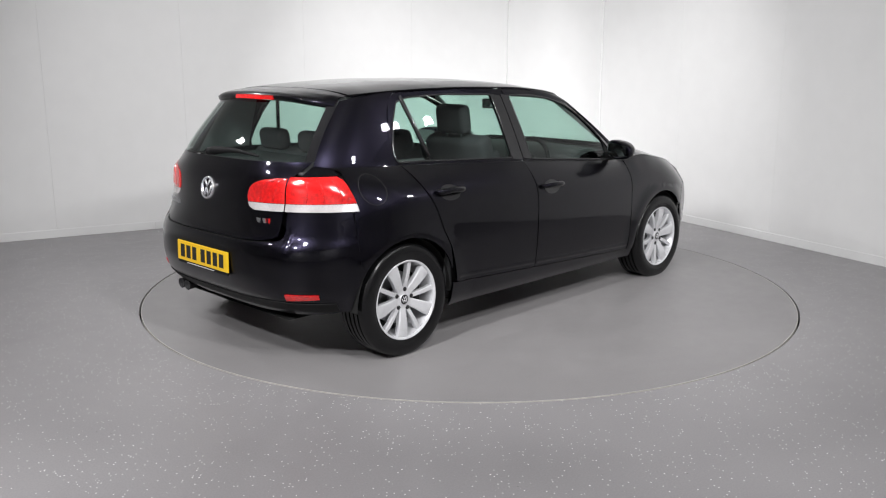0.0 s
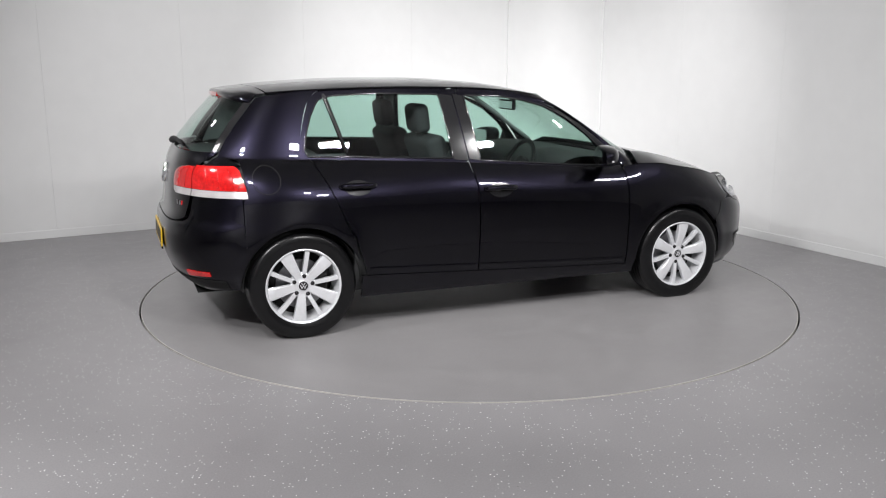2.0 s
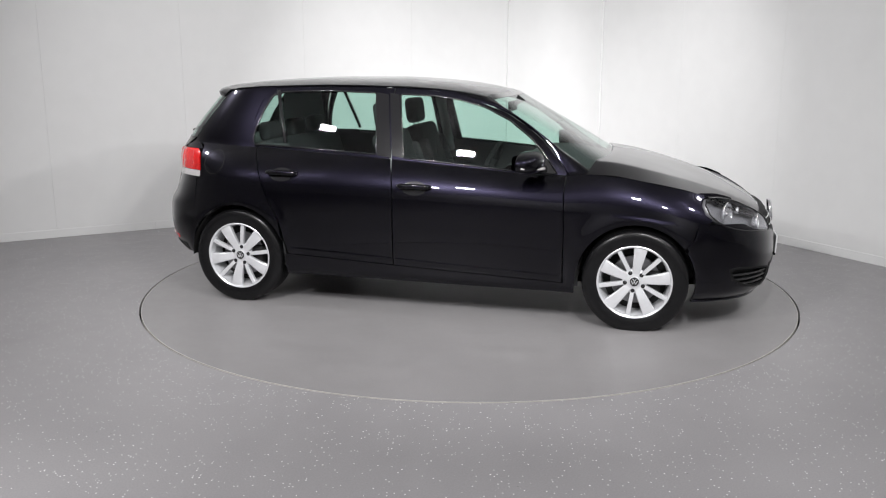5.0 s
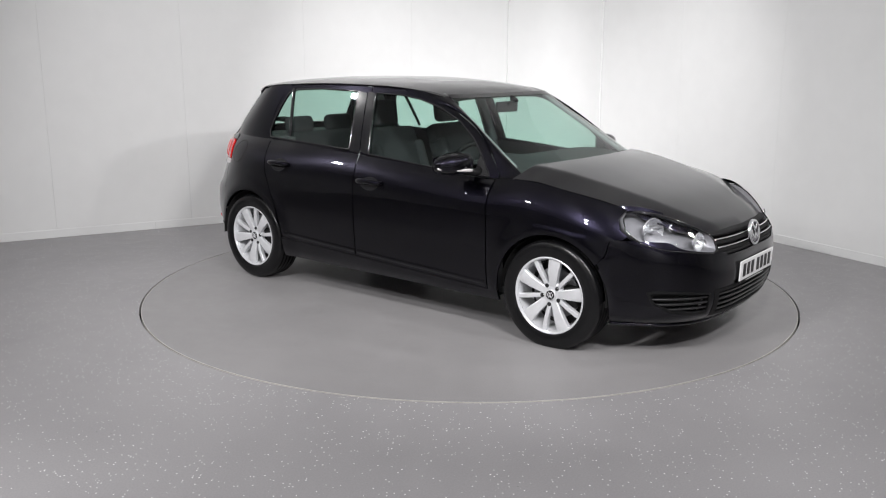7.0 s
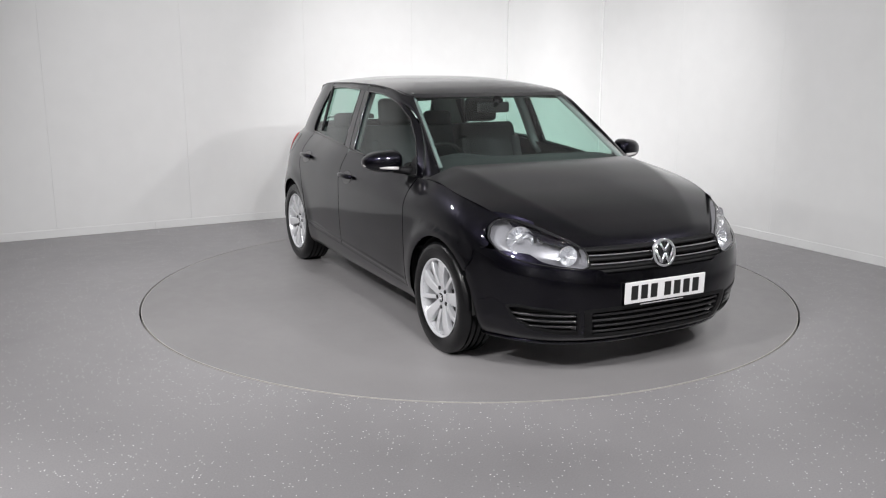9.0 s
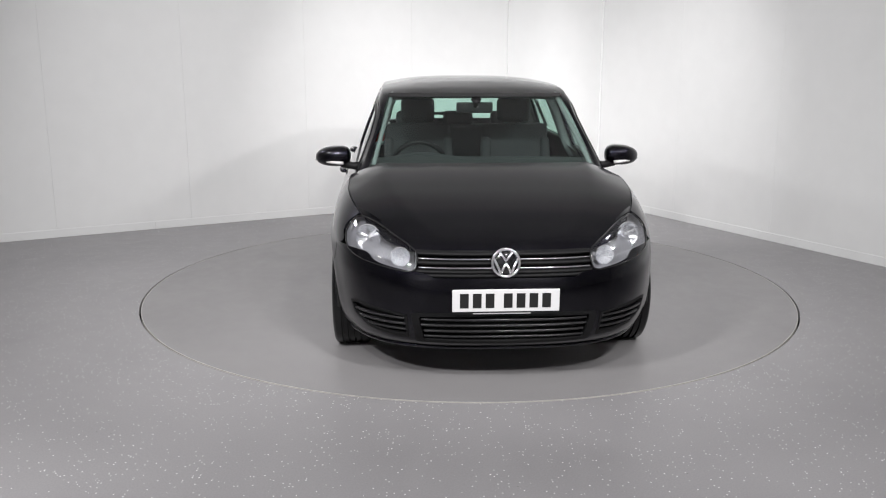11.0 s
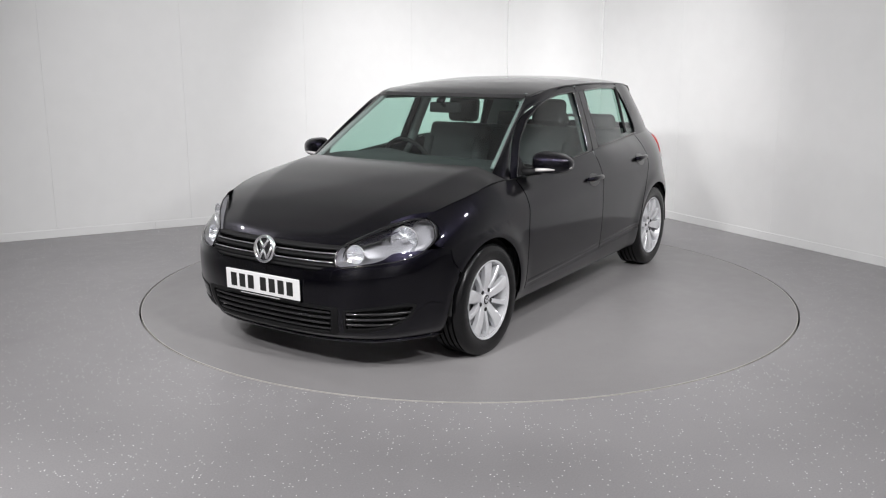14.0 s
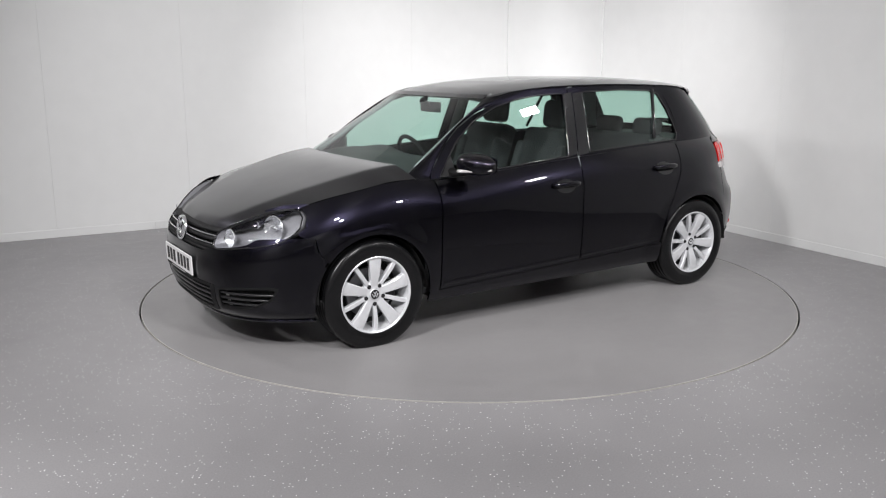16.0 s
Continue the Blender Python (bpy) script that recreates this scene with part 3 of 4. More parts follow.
LOWER_OPEN = [(-0.415, 0.236), (0.0, 0.228), (0.415, 0.236), (0.43, 0.30), (0.445, 0.378), (0.0, 0.392), (-0.445, 0.378), (-0.43, 0.30)]
VENT_OPEN = [(0.470, 0.258), (0.56, 0.259), (0.67, 0.281), (0.738, 0.328), (0.760, 0.386), (0.735, 0.396), (0.60, 0.384), (0.485, 0.368)]


def inside(p, poly):
    hit, n = False, len(poly)
    for i in range(n):
        (x0, z0), (x1, z1) = poly[i], poly[i - 1]
        if (z0 > p[1]) != (z1 > p[1]) and p[0] < (x1 - x0) * (p[1] - z0) / (z1 - z0) + x0:
            hit = not hit
    return hit


def build_front():
    # bumper skin with its three openings
    def skin(u, v):
        s = 2 * u - 1
        a = abs(s)
        zb = 0.176 + 0.02 * a ** 4
        y_guess = 0.87 * math.sin(min(1.0, a * 1.0) * math.pi / 2) ** (2 / NF)
        zt = BUMPER_TOP(y_guess)
        z = zb + (zt - zb) * v
        xa = FRONT_AXLE + math.sqrt(max(0.0, ARCH ** 2 - (z - HUB_Z) ** 2))
        if z > 0.5:
            xa = knots((0.5, 1.595), (0.525, 1.579), (0.575, 1.619), (0.655, 1.635))(z)
        return end(ring_at(xa, z, True) * a, z, True, 1 if s >= 0 else -1)
    bm = bmesh.new()
    vs = add_grid(bm, skin, 150, 44)
    cut = []
    for f in bm.faces:
        c = f.calc_center_median()
        if inside((c.y, c.z), LOWER_OPEN) or inside((abs(c.y), c.z), VENT_OPEN):
            cut.append(f)
    bmesh.ops.delete(bm, geom=cut, context="FACES")
    outward(bm)
    fold(bm, 0.012)
    bumper = part("front_bumper", bm, PAINT, car)
    # lower edge lip
    bm = bmesh.new()
    tube(bm, [end(ring_at(1.62, 0.20, True) * abs(s), 0.190, True, 1 if s >= 0 else -1, 0.004) for s in [i / 30 - 1 for i in range(61)]], 0.008, 6)
    part("bumper_lip", bm, PAINT, bumper)

    def insert(name, outline, count, sign, zs):
        pts = [(sign * y, z) for y, z in outline]
        cy = sum(p[0] for p in pts) / len(pts)
        cz = sum(p[1] for p in pts) / len(pts)
        big = [(cy + (y - cy) * 1.035, cz + (z - cz) * 1.12) for y, z in pts]
        small = [(cy + (y - cy) * 0.95, cz + (z - cz) * 0.88) for y, z in pts]
        bm = ring_strip(small, big, lambda y, z: nose(y, z, 0.003), 80, 2)
        outward(bm)
        fold(bm, 0.02)
        ob = part(name, bm, BLACK_TRIM, bumper, "black textured plastic air intake")
        bm = fan(big, lambda y, z: nose(y, z, -0.06), 3, 40)
        part("intake_backing", bm, DARK_VOID, ob)
        lo, hi = min(p[0] for p in small), max(p[0] for p in small)
        for z in zs:
            row = [y for y in [lo + (hi - lo) * i / 60 for i in range(61)] if inside((y, z), small)]
            if len(row) < 3:
                continue
            y0, y1 = row[0], row[-1]
            bm = bmesh.new()

            def slat(u, v):
                y = y0 + (y1 - y0) * u
                k = [(-0.035, 0.004), (-0.006, 0.006), (-0.002, 0.0), (-0.006, -0.006), (-0.035, -0.004)][round(v * 4)]
                return nose(y, z + k[1], k[0])
            add_grid(bm, slat, 24, 4)
            bmesh.ops.recalc_face_normals(bm, faces=bm.faces)
            part("slat", bm, GRILLE, ob)
        return ob
    insert("lower_grille", LOWER_OPEN, 4, 1, (0.262, 0.293, 0.324, 0.354))
    insert("side_intake", VENT_OPEN, 3, 1, (0.292, 0.322, 0.352))
    insert("side_intake", VENT_OPEN, 3, -1, (0.292, 0.322, 0.352))
    # radiator grille
    bm = bmesh.new()
    add_grid(bm, lambda u, v: nose((2 * u - 1) * 0.44, 0.555 + 0.14 * v, -0.045), 24, 6)
    outward(bm)
    grille = part("radiator_grille", bm, BLACK_TRIM, car, "black slatted grille with two chrome strips")
    for z in (0.672, 0.630, 0.590, 0.572):
        bm = bmesh.new()

        def bar(u, v, z=z):
            k = [(-0.045, 0.010), (-0.008, 0.008), (-0.004, 0.0), (-0.008, -0.008), (-0.045, -0.010)][round(v * 4)]
            return nose((2 * u - 1) * 0.43, z + k[1], k[0])
        add_grid(bm, bar, 40, 4)
        bmesh.ops.recalc_face_normals(bm, faces=bm.faces)
        part("grille_bar", bm, BLACK_TRIM, grille)
    for z in (0.650, 0.610):
        for sg in (1, -1):
            bm = bmesh.new()
            tube(bm, [nose(sg * (0.055 + 0.365 * i / 20), z, -0.001) for i in range(21)], 0.0040, 8)
            part("chrome_strip", bm, CHROME, grille)
    badge(grille, (2.098, 0, 0.637), (1, 0, 0.14), 0.073)
    plate(bumper, (2.128, 0, 0.459), (1, 0, -0.02), PLATE_WHITE, "white front number plate with black marks")
    # headlamps
    for sg in (1, -1):
        out = [(sg * y, z) for y, z in LAMP_OUTLINE]
        cy, cz = sg * 0.62, 0.685
        bm = fan(out, lambda y, z: nose(y, z, -0.004), 6, 72)
        # bowl behind the lens: steep walls, then a deep floor
        def depth(y, z, pts=out):
            p = Vector((y, z))
            best = 1.0
            for (x0, z0), (x1, z1) in zip(pts, pts[1:] + pts[:1]):
                a, b = Vector((x0, z0)), Vector((x1, z1))
                k = max(0.0, min(1.0, (p - a).dot(b - a) / max((b - a).length_squared, 1e-9)))
                best = min(best, (p - a.lerp(b, k)).length)
            return 0.085 * min(1.0, best / 0.016)
        bm2 = fan(out, lambda y, z: nose(y, z, -0.006) - Vector((depth(y, z), 0, 0)), 12, 72)
        lamp = part("headlamp", bm2, LAMP_BOWL, car, "clear-lensed headlamp with silver reflectors")
        rim_in = along([(0.60, 0.784), (0.633, 0.797), (0.67, 0.806), (0.702, 0.807), (0.736, 0.799), (0.769, 0.768), (0.793, 0.720)])
        rim_out = along([(0.60, 0.796), (0.633, 0.811), (0.67, 0.826), (0.715, 0.830), (0.758, 0.818), (0.795, 0.780), (0.815, 0.724)])
        b3 = bmesh.new()
        add_grid(b3, lambda u, v: nose(sg * rim_in(u).lerp(rim_out(u), v).x, rim_in(u).lerp(rim_out(u), v).y, -0.010), 16, 3)
        outward(b3)
        part("lamp_surround", b3, PAINT, lamp)
        part("lens", bm, CLEAR, lamp, "clear plastic lens").visible_shadow = False
        bm = bmesh.new()
        f = along(out + out[:1])
        tube(bm, [nose(*f(i / 90), 0.0) for i in range(90)], 0.004, 6, True)
        part("lamp_seal", bm, BLACK_GLOSS, lamp)
        for name, y, z, r, back in (("main_reflector", 0.665, 0.704, 0.071, 0.052), ("inner_reflector", 0.505, 0.645, 0.050, 0.030), ("indicator_reflector", 0.580, 0.716, 0.022, 0.036)):
            p = nose(sg * y, z, -back)
            m = disc_frame(p, (1, sg * (0.45 if y > 0.6 else 0.2), 0.05))
            bm = bmesh.new()
            prof = [(r, 0.006), (r * 0.96, 0.010), (r * 0.92, 0.004)] + [(r * 0.9 * k / 6, -0.030 + 0.032 * (k / 6) ** 2) for k in range(6, 1, -1)] + [(r * 0.22, -0.028), (r * 0.22, 0.0), (r * 0.12, 0.008), (0.001, 0.009)]
            rings = lathe(bm, prof, 36, m)
            for ri, ring in enumerate(rings):
                if 3 <= ri <= 6:
                    for k, v in enumerate(ring):
                        v.co += Vector((0.0022 if k % 4 < 2 else -0.0022, 0, 0))
            sharp(bm, 20)
            part(name, bm, REFLECTOR, lamp)
    return bumper


FRONT_BUMPER = build_front()


# ---- car: rear lamps and fittings ----
def build_rear():
    for sg in (1, -1):
        inner_edge = knots((0.820, 0.385), (0.838, 0.352), (0.888, 0.338), (0.928, 0.348), (0.953, 0.372), (0.973, 0.42), (0.986, 0.50))
        outer_edge = knots((0.818, -1.574), (0.858, -1.578), (0.925, -1.594), (0.970, -1.606), (0.993, -1.628))

        def strip(u, v, z0, z1, kind, s):
            z = z0 + (z1 - z0) * v
            if kind == "inner":
                p0, p1 = phi_of_y(inner_edge(z), z, False), phi_of_y(0.550, z, False)
            else:
                p0, p1 = phi_of_y(0.556, z, False), ring_at(outer_edge(z), z, False)
            return end(p0 + (p1 - p0) * u, z, False, s, 0.007 + 0.004 * math.sin(math.pi * u) ** 0.5)
        for kind, owner in (("inner", TAILGATE), ("outer", car)):
            lamp = panel("tail_lamp", [(lambda u, v, s=sg, k=kind: strip(u, v, 0.860, 0.986 if k == "inner" else 0.993, k, s), 18, 12)], LAMP_RED, owner,
                         "red tail lamp lens with a clear lower band", 0.012)
            for k in ((0.30, 0.55, 0.8) if kind == "outer" else (0.35, 0.7)):
                bm = bmesh.new()
                tube(bm, [strip(k + 0.04 * math.sin(3 * q), q, 0.870, 0.978, kind, sg) + Vector((0, 0, 0)) for q in [i / 8 for i in range(9)]], 0.0035, 6)
                part("lamp_rib", bm, LAMP_RED, lamp)
            panel("clear_band", [(lambda u, v, s=sg, k=kind: strip(u, v, 0.820, 0.858, k, s), 18, 5)], LAMP_CLEAR, lamp if kind == "outer" else owner, "clear reversing and indicator band", 0.012)
        # reflector low in the bumper
        panel("rear_reflector", [(lambda u, v, s=sg: end(phi_of_y(0.60, 0.385, False) + (ring_at(-1.79, 0.385, False) - phi_of_y(0.60, 0.385, False)) * u, 0.368 + (0.036 - 0.012 * u) * v + 0.012 * u, False, s, 0.006), 14, 4)],
              LAMP_RED, REAR_BUMPER, "long red reflector", 0.008)
    # crease line across the lower bumper
    bm = bmesh.new()
    add_grid(bm, lambda u, v: end(ring_at(-1.72, 0.36, False) * abs(2 * u - 1), 0.352 - 0.05 * v, False, 1 if u >= 0.5 else -1, 0.008 - 0.006 * v), 50, 4)
    outward(bm)
    fold(bm, 0.01)
    part("lower_valance", bm, BLACK_TRIM, REAR_BUMPER)
    plate(REAR_BUMPER, tail(0, 0.530, 0.002), (-1, 0, 0.03), PLATE_YELLOW, "yellow rear number plate with black marks")
    badge(TAILGATE, tail(0, 0.897, 0.006), (-1, 0, 0.2), 0.062)
    # lettering as plain bars
    for y0, y1 in ((-0.492, -0.482), (-0.474, -0.446), (-0.438, -0.410)):
        bm = bmesh.new()
        a, b = tail((y0 + y1) / 2, 0.770, 0.006), 0
        block(bm, a.x - 0.002, y0, 0.758, a.x + 0.004, y1, 0.782)
        part("trim_mark", bm, LAMP_RED if y0 < -0.48 else CHROME, TAILGATE, flat=True)
    for y0 in (0.33, 0.375, 0.42, 0.465):
        bm = bmesh.new()
        a = tail(y0 + 0.017, 0.785, 0.006)
        block(bm, a.x - 0.002, y0, 0.774, a.x + 0.006, y0 + 0.034, 0.796)
        part("trim_mark", bm, CHROME, TAILGATE, flat=True)
    # brake light in the spoiler
    bm = bmesh.new()
    add_grid(bm, lambda u, v: Vector((-1.6535 + 0.06 * ((2 * u - 1) * 0.30) ** 2 + 0.004 * v, (2 * u - 1) * 0.18, 1.364 + 0.022 * v - 0.001 * abs(2 * u - 1))), 16, 3)
    outward(bm, 1.2)
    fold(bm, 0.01)
    part("brake_light", bm, LAMP_RED, TAILGATE, "red high brake light")
    # wiper
    bm = bmesh.new()
    pts = [tail(0.085 - 0.44 * i / 8, 1.085 + 0.018 * math.sin(i / 8 * 3), 0.022) for i in range(9)]
    tube(bm, pts, [0.020, 0.024, 0.020, 0.016, 0.013, 0.011, 0.010, 0.008, 0.006], 8)
    part("rear_wiper", bm, BLACK_TRIM, TAILGATE, "black rear wiper")
    # twin exhaust pipes
    for y in (0.43, 0.50):
        bm = bmesh.new()
        m = disc_frame((-1.875, y, 0.262), (-1, 0, -0.08))
        lathe(bm, [(0.030, -0.30), (0.030, 0.0), (0.031, 0.006), (0.026, 0.006), (0.025, -0.06), (0.001, -0.06)], 20, m)
        part("exhaust_pipe", bm, SOOTY_STEEL, car, "dull steel exhaust pipe")
    # fuel flap on the car's right flank
    bm = bmesh.new()
    tube(bm, [side(-1.470 + 0.076 * math.cos(2 * math.pi * i / 40), 0.918 + 0.076 * math.sin(2 * math.pi * i / 40), -1, 0.0002) for i in range(40)], 0.0022, 6, True)
    part("fuel_flap_gap", bm, DARK_VOID, car)


build_rear()


# ---- car: doors' fittings ----
def build_side_fittings():
    doors = [o for o in car.children if o.name.startswith(("front_door", "rear_door"))]
    for sg in (1, -1):
        for cx, cz, kind in ((-0.960, 0.874, "rear_door"), (-0.064, 0.824, "front_door")):
            owner = [d for d in doors if d.name.startswith(kind)][0 if sg == 1 else 1]
            # bowl behind the grip, a flat patch coloured as its shade, then the grip
            bm = fan([(cx + 0.080 * math.cos(a), cz - 0.014 + 0.043 * math.sin(a)) for a in [2 * math.pi * i / 24 for i in range(24)]], lambda x, z: side(x, z, sg, 0.0015), 3, 30)
            part("handle_recess", bm, BLACK_GLOSS, owner)
            bm = bmesh.new()
            pts = [side(cx - 0.105 + 0.21 * i / 12, cz + 0.004 - 0.006 * abs(i / 6 - 1), sg, 0.004 + 0.036 * math.sin(math.pi * i / 12) ** 0.5) for i in range(13)]
            tube(bm, pts, [0.011, 0.015, 0.017, 0.017, 0.0165, 0.016, 0.016, 0.016, 0.0165, 0.017, 0.017, 0.015, 0.011], 12)
            part("door_handle", bm, PAINT, owner, "black body-coloured pull handle")
        for kind, x0, x1 in (("front_door", -0.19, 0.84), ("rear_door", -0.90, -0.215)):
            owner = [d for d in doors if d.name.startswith(kind)][0 if sg == 1 else 1]
            bm = bmesh.new()
            add_grid(bm, lambda u, v: side(x0 + (x1 - x0) * u, door_low(x0 + (x1 - x0) * u) + 0.018 + 0.03 * v, sg, 0.003 * math.sin(math.pi * v)), 20, 6)
            outward(bm)
            part("door_moulding", bm, PAINT, owner)
        # mirror
        owner = [d for d in doors if d.name.startswith("front_door")][0 if sg == 1 else 1]
        bm = bmesh.new()

        def shell(u, v):
            th, ph = 2 * math.pi * u, math.pi * v
            sx, sy, sz = math.sin(ph) * math.cos(th), math.cos(ph), math.sin(ph) * math.sin(th)
            f = lambda a, n: math.copysign(abs(a) ** n, a)
            x = 0.090 * f(sx, 0.75) if sx > 0 else 0.050 * f(sx, 0.35)
            y = 0.112 * f(sy, 0.8)
            z = (0.066 - 0.012 * sy) * f(sz, 0.75) * (1.0 if sz > 0 else 0.92)
            x *= 1 - 0.25 * max(0, sy)
            return Vector((0.640 + x - 0.03 * sy, sg * (0.920 + y), 0.992 + z - 0.006 * sy))
        add_grid(bm, shell, 28, 18)
        bmesh.ops.remove_doubles(bm, verts=bm.verts, dist=0.001)
        bmesh.ops.recalc_face_normals(bm, faces=bm.faces)
        mirror = part("door_mirror", bm, PAINT, owner, "black door mirror housing")
        bm = bmesh.new()
        add_grid(bm, lambda u, v: Vector((0.5865 - 0.03 * (2 * u - 1) * 0.8, sg * (0.920 + 0.085 * (2 * u - 1)), 0.992 + 0.046 * (2 * v - 1) * (1 - 0.25 * (2 * u - 1) ** 4))), 8, 4)
        bmesh.ops.recalc_face_normals(bm, faces=bm.faces)
        part("mirror_pane", bm, MIRROR, mirror)
        bm = bmesh.new()
        tube(bm, [Vector((0.733 - 0.112 * k ** 2.2, sg * (0.852 + 0.178 * k), 0.958 + 0.014 * k)) for k in [i / 10 for i in range(11)]], [0.011] * 9 + [0.010, 0.006], 8)
        part("indicator", bm, LAMP_CLEAR, mirror, "clear indicator strip")
        bm = bmesh.new()
        tube(bm, [Vector((0.715, sg * 0.745, 0.938)), Vector((0.705, sg * 0.80, 0.940)), Vector((0.68, sg * 0.86, 0.952))], [0.030, 0.022, 0.026], 10)
        part("mirror_arm", bm, BLACK_TRIM, mirror)
        # triangle behind the mirror
        bm = fan([(0.803, 0.920), (0.765, 0.965), (0.735, 1.005), (0.70, 1.045), (0.690, 0.926)], lambda x, z: side(x, z, sg, -0.003), 3, 30)
        part("mirror_triangle", bm, BLACK_TRIM, owner)
    # front wipers
    for y0, y1 in ((0.62, 0.02), (0.0, -0.58)):
        bm = bmesh.new()
        pts = [screen(y0 + (y1 - y0) * i / 8, 0.972 - 0.012 * i / 8, 0.012) for i in range(9)]
        tube(bm, pts, [0.006, 0.008, 0.009, 0.009, 0.009, 0.009, 0.009, 0.008, 0.006], 6)
        part("wiper", bm, BLACK_TRIM, car, "black windscreen wiper")


build_side_fittings()


# ---- car: wheels ----
def build_wheel(phase):
    """A wheel about its own y axis, outer face towards -y."""
    w = new("wheel")
    m = Matrix.Identity(4)
    bm = bmesh.new()
    prof = [(0.205, -0.085), (0.222, -0.094), (0.240, -0.101), (0.268, -0.105), (0.292, -0.101), (0.305, -0.092), (0.311, -0.082)]
    for g in (-0.05, -0.017, 0.017, 0.05):
        prof += [(0.312, g - 0.006), (0.304, g - 0.004), (0.304, g + 0.004), (0.312, g + 0.006)]
    prof += [(0.311, 0.082), (0.295, 0.098), (0.262, 0.104), (0.215, 0.09)]
    lathe(bm, prof, 72, m)
    bmesh.ops.recalc_face_normals(bm, faces=bm.faces)
    sharp(bm, 40)
    part("tyre", bm, RUBBER, w, "black road tyre")
    bm = bmesh.new()
    lathe(bm, [(0.214, -0.084), (0.219, -0.094), (0.221, -0.097), (0.217, -0.099), (0.210, -0.095), (0.204, -0.082), (0.196, -0.05), (0.190, 0.0), (0.195, 0.09)], 72, m)
    # spokes: five broad, five slim
    for k in range(10):
        broad = k % 2 == 0
        a = radians(phase + 36 * k)
        d, t = Vector((math.cos(a), 0, math.sin(a))), Vector((-math.sin(a), 0, math.cos(a)))
        rows = []
        for i in range(7):
            q = i / 6
            r = 0.045 + (0.207 - 0.045) * q
            half = (0.021 + 0.018 * q) if broad else (0.0115 + 0.002 * q)
            y = -0.070 - 0.022 * math.sin(q * math.pi * 0.62) + (0.004 if not broad else 0)
            c = d * r
            rows.append([bm.verts.new(c + t * (half * s) + Vector((0, y + o, 0))) for s, o in ((-1.0, 0.028), (-1.0, 0.004), (-0.80, 0.0), (0.80, 0.0), (1.0, 0.004), (1.0, 0.028))])
        for p, q in zip(rows, rows[1:]):
            for j in range(5):
                bm.faces.new((p[j], p[j + 1], q[j + 1], q[j]))
        bm.faces.new(rows[0])
        bm.faces.new(rows[-1][::-1])
    lathe(bm, [(0.078, -0.040), (0.074, -0.062), (0.060, -0.070), (0.034, -0.072), (0.033, -0.064)], 40, m)
    bmesh.ops.recalc_face_normals(bm, faces=bm.faces)
    sharp(bm, 30)
    part("rim", bm, ALLOY, w, "silver ten-spoke alloy rim")
    bm = bmesh.new()
    lathe(bm, [(0.0325, -0.064), (0.0325, -0.073), (0.029, -0.076), (0.001, -0.077)], 28, m)
    part("hub_cap", bm, ALLOY, w, "grey hub cap with a dark disc")
    bm = bmesh.new()
    lathe(bm, [(0.027, -0.0772), (0.024, -0.0782), (0.001, -0.0784)], 24, m)
    part("cap_disc", bm, BLACK_GLOSS, w)
    for x0, z0, x1, z1 in ((-0.4, 0.66, 0.0, 0.1), (0.4, 0.66, 0.0, 0.1), (-0.7, 0.25, -0.32, -0.64), (-0.32, -0.64, 0.0, 0.0), (0.0, 0.0, 0.32, -0.64), (0.32, -0.64, 0.7, 0.25)):
        bm = bmesh.new()
        tube(bm, [Vector((x0 * 0.026, -0.079, z0 * 0.026)), Vector((x1 * 0.026, -0.079, z1 * 0.026))], 0.0024, 5)
        part("cap_bar", bm, ALLOY, w)
    for k in range(5):
        a = radians(phase + 36 + 72 * k)
        bm = bmesh.new()
        lathe(bm, [(0.0125, -0.045), (0.0125, -0.073), (0.010, -0.076), (0.001, -0.076)], 12, pose(0.056 * math.cos(a), 0, 0.056 * math.sin(a)))
        part("wheel_bolt", bm, BLACK_GLOSS, w, "dark capped wheel bolt")
    bm = bmesh.new()
    lathe(bm, [(0.145, -0.012), (0.145, 0.012), (0.07, 0.012), (0.07, -0.030), (0.001, -0.030)], 40, m)
    lathe(bm, [(0.145, -0.012), (0.07, -0.012)], 40, m)
    bmesh.ops.recalc_face_normals(bm, faces=bm.faces)
    sharp(bm, 30)
    part("brake_disc", bm, DISC_STEEL, w, "worn steel brake disc")
    bm = bmesh.new()
    block(bm, 0.06, -0.045, -0.06, 0.15, 0.05, 0.06, 0.012)
    part("brake_caliper", bm, DARK_VOID, w)
    bm = bmesh.new()
    lathe(bm, [(0.19, 0.03), (0.001, 0.03)], 32, m)
    part("backing_plate", bm, DARK_VOID, w)
    return w


for wx, wy, turn, phase in ((FRONT_AXLE, -0.775, 0, 82), (REAR_AXLE, -0.755, 0, 118), (FRONT_AXLE, 0.775, 180, 90), (REAR_AXLE, 0.755, 180, 64)):
    wheel = build_wheel(phase)
    wheel.parent = car
    wheel.matrix_basis = pose(wx, wy, 0.304, 0, 0, turn)


